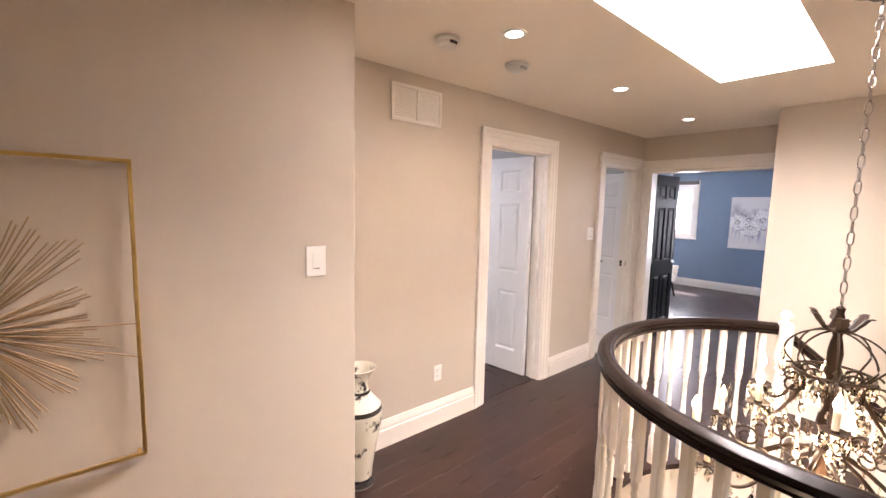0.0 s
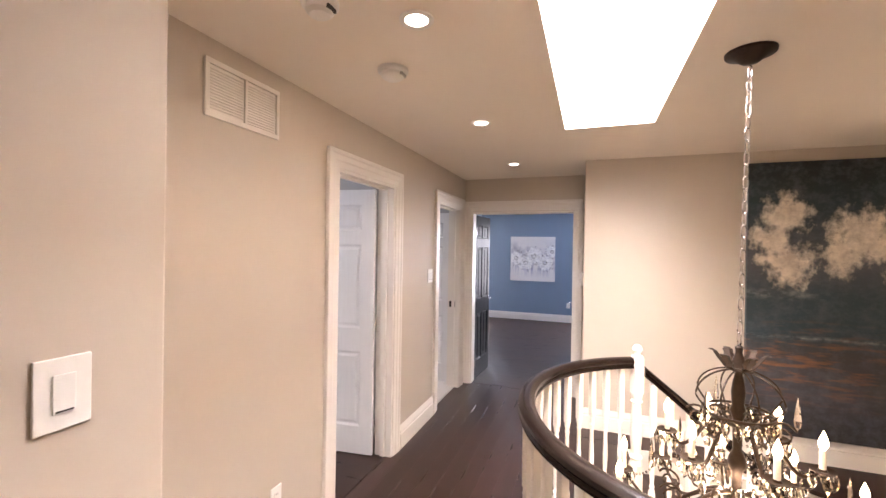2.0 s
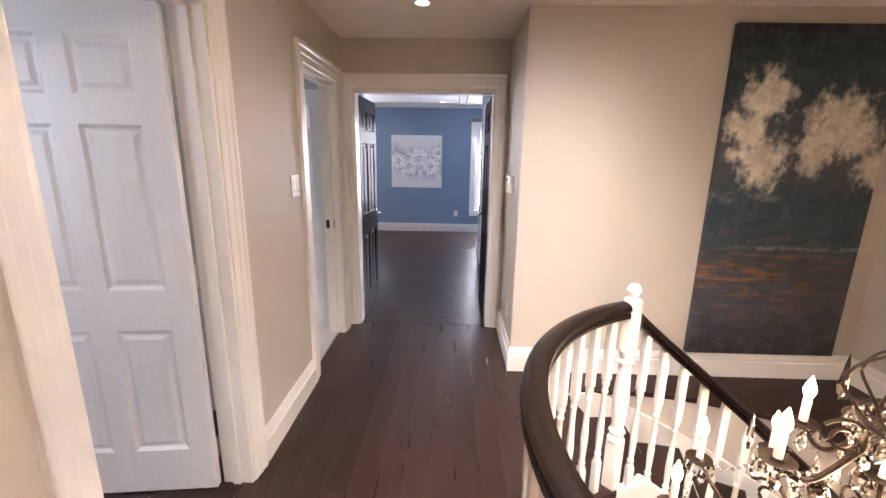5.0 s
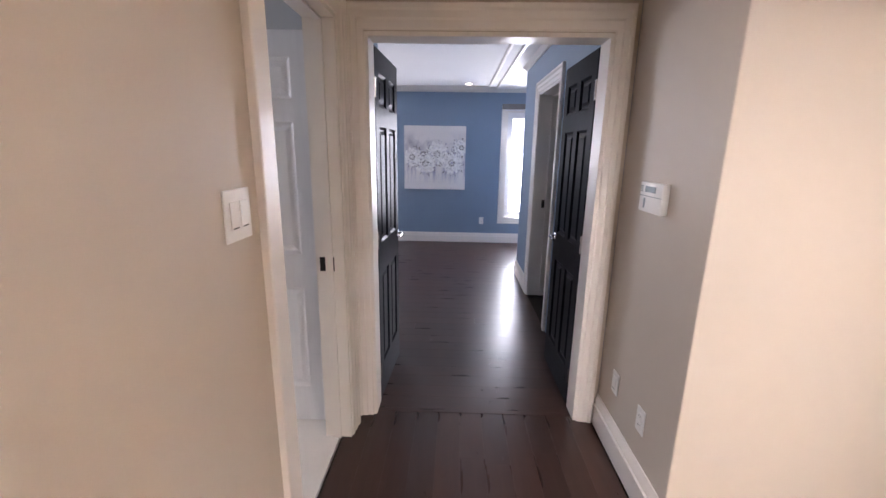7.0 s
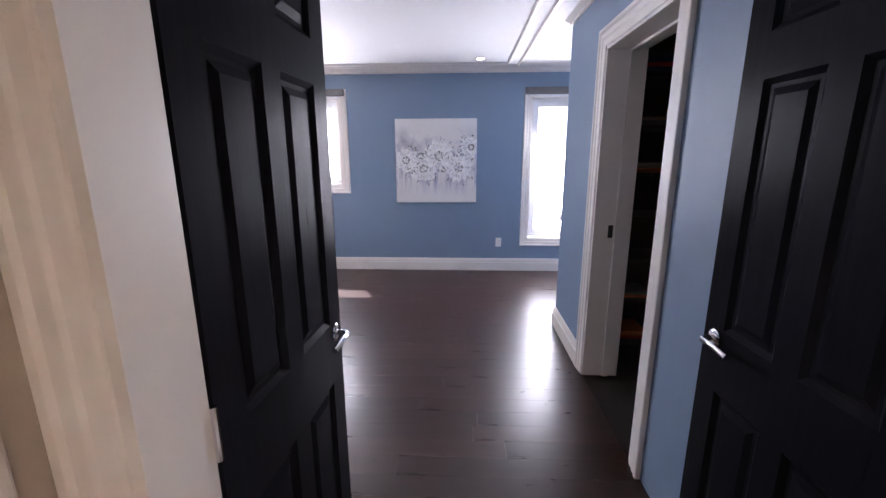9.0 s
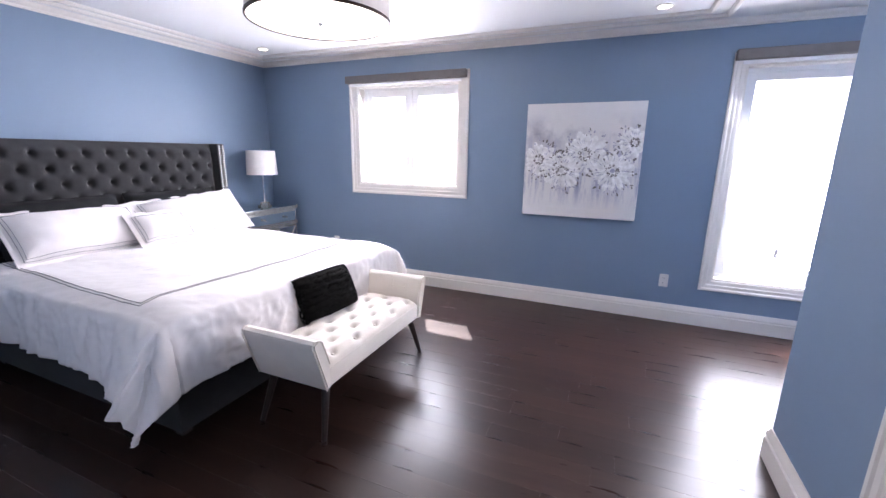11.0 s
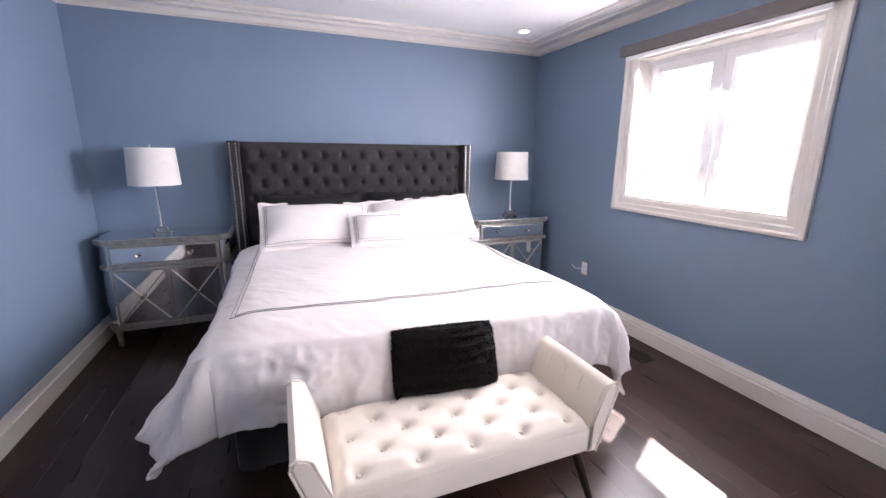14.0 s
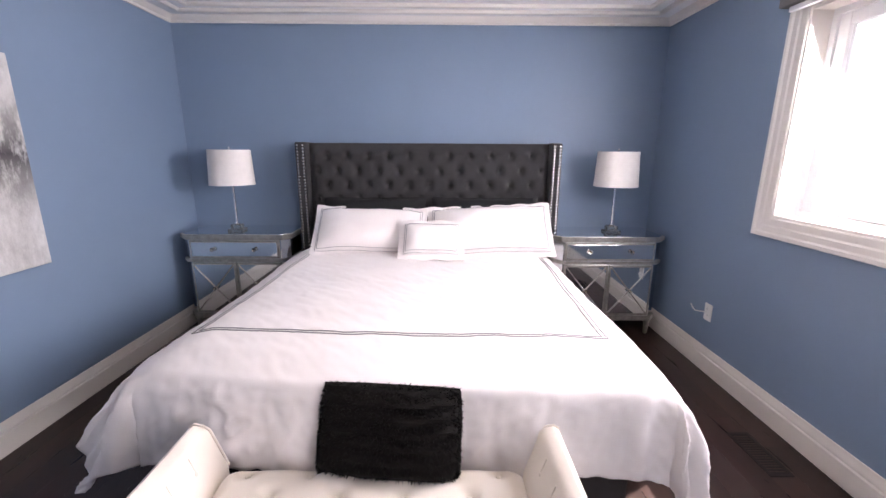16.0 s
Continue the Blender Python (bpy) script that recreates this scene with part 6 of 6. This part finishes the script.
def detector(x, y, z, r, dark):
    d = thing("smoke_detector", pose(x, y, z), "white round ceiling smoke detector", "smoke detector", "ceiling detectors")
    part("base", lathe([(r, -0.001), (r, -0.014), (r * 0.9, -0.02)], 32), M_PLASTIC, d, "", True)
    part("dome", lathe([(r * 0.78, -0.018), (r * 0.76, -0.034), (r * 0.55, -0.046), (0.002, -0.048)], 32), M_PLASTIC, d, "", True)
    part("slots", boxes((-r * 0.35, r * 0.35, -r * 0.80, -r * 0.60, -0.036, -0.024)), M_DARKSLOT if dark else M_GREYWALL, d, "sensing slots")


detector(1.285, 1.987, H, 0.062, True)
detector(1.826, 1.990, H, 0.07, False)

# ---------------- closet and bathroom ----------------
shelf = thing("closet_shelves", pose(7.43, 0.47, 0), "dark wooden closet shelving with folded clothes", "shelving")
for y0 in (-0.46, 0.44):
    part("side_panel", boxes((-0.19, 0.19, y0, y0 + 0.02, 0, 2.2)), M_WOODMED, shelf)
zs = (0.10, 0.42, 0.72, 1.02, 1.32, 1.62, 1.92)
for z in zs:
    part("shelf", boxes((-0.19, 0.19, -0.44, 0.44, z, z + 0.022), bevel=0.002), M_WOODMED, shelf)
rng = random.Random(12)
for z in zs:
    for y0 in (-0.42, -0.12, 0.18):
        if rng.random() < 0.22:
            continue
        fc = thing("folded_clothes", pose(7.40 + rng.uniform(-0.03, 0.03), 0.59 + y0, z + 0.0225), "stack of folded clothes on a closet shelf", "clothes", "folded clothes")
        h = 0.0
        for q in range(rng.randint(1, 4)):
            t = rng.uniform(0.022, 0.045)
            g = part("garment", boxes((-0.13 + rng.uniform(-0.01, 0.01), 0.13, -0.11, 0.11 + rng.uniform(-0.02, 0.02), h, h + t), bevel=min(0.011, t * 0.42)), rng.choice(M_FOLD), fc, "", True)
            h += t
van = thing("vanity", pose(5.1, 4.4, 0), "bathroom vanity with a grey stone counter", "vanity")
part("cabinet", boxes((-0.27, 0.36, -1.06, 0.7, 0.09, 0.80), bevel=0.003), M_DOORW, van, "white vanity cabinet")
part("toe_kick", boxes((-0.20, 0.36, -1.04, 0.7, 0.004, 0.09)), M_WOODMED, van, "dark recessed toe kick")
part("counter", boxes((-0.30, 0.36, -1.09, 0.73, 0.80, 0.84), bevel=0.004), M_COUNTER, van, "grey stone counter")
part("basin", lathe([(0.205, 0.0), (0.215, 0.006), (0.212, 0.014), (0.195, 0.014), (0.15, 0.005), (0.04, 0.002)], 32, None, (0.02, -0.42, 0.84)), M_PORCELAIN, van, "white round basin", True)
part("tap", tube([(0.27, -0.42, 0.84), (0.27, -0.42, 0.93), (0.24, -0.42, 0.97), (0.14, -0.42, 0.955)], 0.012, 10), M_CHROME, van, "chrome tap", True)

mir = thing("bathroom_mirror", pose(5.44, 4.3, 1.37), "framed bathroom mirror over the vanity", "mirror")
part("frame", boxes((0, 0.034, -0.55, -0.5, -0.40, 0.40), (0, 0.034, 0.5, 0.55, -0.40, 0.40), (0, 0.034, -0.5, 0.5, -0.40, -0.35), (0, 0.034, -0.5, 0.5, 0.35, 0.40), bevel=0.004), M_BLACKMETAL, mir, "dark mirror frame")
part("mirror_glass", boxes((0.012, 0.030, -0.5, 0.5, -0.35, 0.35)), M_MIRROR, mir)

vl = thing("vanity_light", pose(5.474, 4.03, 1.96), "lit vanity light with white glass shades over the mirror", "light")
part("back_plate", boxes((-0.02, 0, -0.3, 0.3, 0.02, 0.10), bevel=0.004), M_CHROME, vl, "chrome back plate")
for dy in (-0.22, 0.22):
    part("arm", tube([(-0.01, dy, 0.06), (-0.08, dy, 0.075), (-0.10, dy, 0.05)], 0.008, 8), M_CHROME, vl, "", True)
    part("shade", lathe([(0.02, 0.05), (0.045, 0.03), (0.062, -0.04), (0.068, -0.13), (0.062, -0.13), (0.04, 0.02)], 20, None, (-0.10, dy, 0)), M_DIFF, vl, "glowing white glass shade", True)
soap = thing("soap_dispenser", pose(5.30, 3.72, 0.8405), "white soap dispenser with a chrome pump on the counter", "dispenser")
part("bottle", lathe([(0.03, 0.0), (0.034, 0.006), (0.034, 0.11), (0.026, 0.13), (0.012, 0.135)], 18), M_PORCELAIN, soap, "white ceramic bottle", True)
part("pump", tube([(0, 0, 0.134), (0, 0, 0.175), (-0.045, 0, 0.172)], 0.007, 8), M_CHROME, soap, "chrome pump", True)


# ---------------- floor planks ----------------
PW, LEN = 0.125, 1.0


def plank_mesh():
    """One board, 1 long, with eased edges: scaled along its length."""
    bm = bmesh.new()
    w, g, z = PW / 2, 0.0008, -0.0006
    top = [(-w + g, 0.0), (w - g, 0.0), (w, z), (w, -0.0175), (-w, -0.0175), (-w, z)]
    a = [bm.verts.new((x, 0.0002, y)) for x, y in top]
    b = [bm.verts.new((x, 0.9998, y)) for x, y in top]
    for i in range(6):
        bm.faces.new((a[i], a[(i + 1) % 6], b[(i + 1) % 6], b[i]))
    bm.faces.new(a), bm.faces.new(b)
    me = bpy.data.meshes.new("plank")
    bmesh.ops.recalc_face_normals(bm, faces=bm.faces[:])
    bm.to_mesh(me)
    bm.free()
    me.materials.append(M_WOOD)
    return me


def lay(parent, me, x, y, length, along_x, z=0.0):
    ob = new("plank", me)
    ob.parent = parent
    ob.location = (x, y, z)
    ob.scale = (1, length, 1)
    ob.rotation_euler = (0, 0, radians(-90) if along_x else 0)


rng = random.Random(4)
me_y = plank_mesh()
x = 4.915 + PW / 2
while x < E_X + PW / 2 - 0.02:
    hi = N_Y if x > W_X else NY
    lo = S_Y if x < 7.83 - PW / 2 else -0.9
    if x > E_X - PW / 2:
        x = E_X - PW / 2 + 0.01
    y = lo - rng.uniform(0, 0.9)
    while y < hi:
        n = rng.uniform(0.6, 1.35)
        a, b = max(y, lo), min(y + n, hi)
        if b - a > 0.03:
            lay(floor_bedroom, me_y, x, a, b - a, False, -0.002 if x > 9.5 else 0.0)
        y += n
    x += PW
y = NY + 0.04 - PW / 2
while y > -1.23:
    spans = []
    lo, hi = -1.2, 4.085 if y < 1.18 else 4.913
    half = 0.0
    dy = max(0.0, abs(y - C[1]) - PW / 2)
    if dy < R_IN + 0.10:
        half = math.sqrt((R_IN + 0.10) ** 2 - dy * dy)
    spans = [(lo, C[0] - half), (C[0] + half, hi)] if half else [(lo, hi)]
    for k, (a0, b0) in enumerate(spans):
        if half and k == 1:
            yy = y - PW / 2 - C[1]
            if yy < R_IN * math.sin(radians(A_TOP)):
                a0 = 9
            elif yy < R_OUT * math.sin(radians(A_TOP)):
                b0 = min(b0, C[0] + yy / math.tan(radians(A_TOP)))
        x = a0 - rng.uniform(0, 0.8)
        while x < b0:
            n = rng.uniform(0.7, 1.5)
            a, b = max(x, a0), min(x + n, b0)
            if b - a > 0.03:
                lay(floor_hall, me_y, a, y, b - a, True)
            x += n
    y -= PW
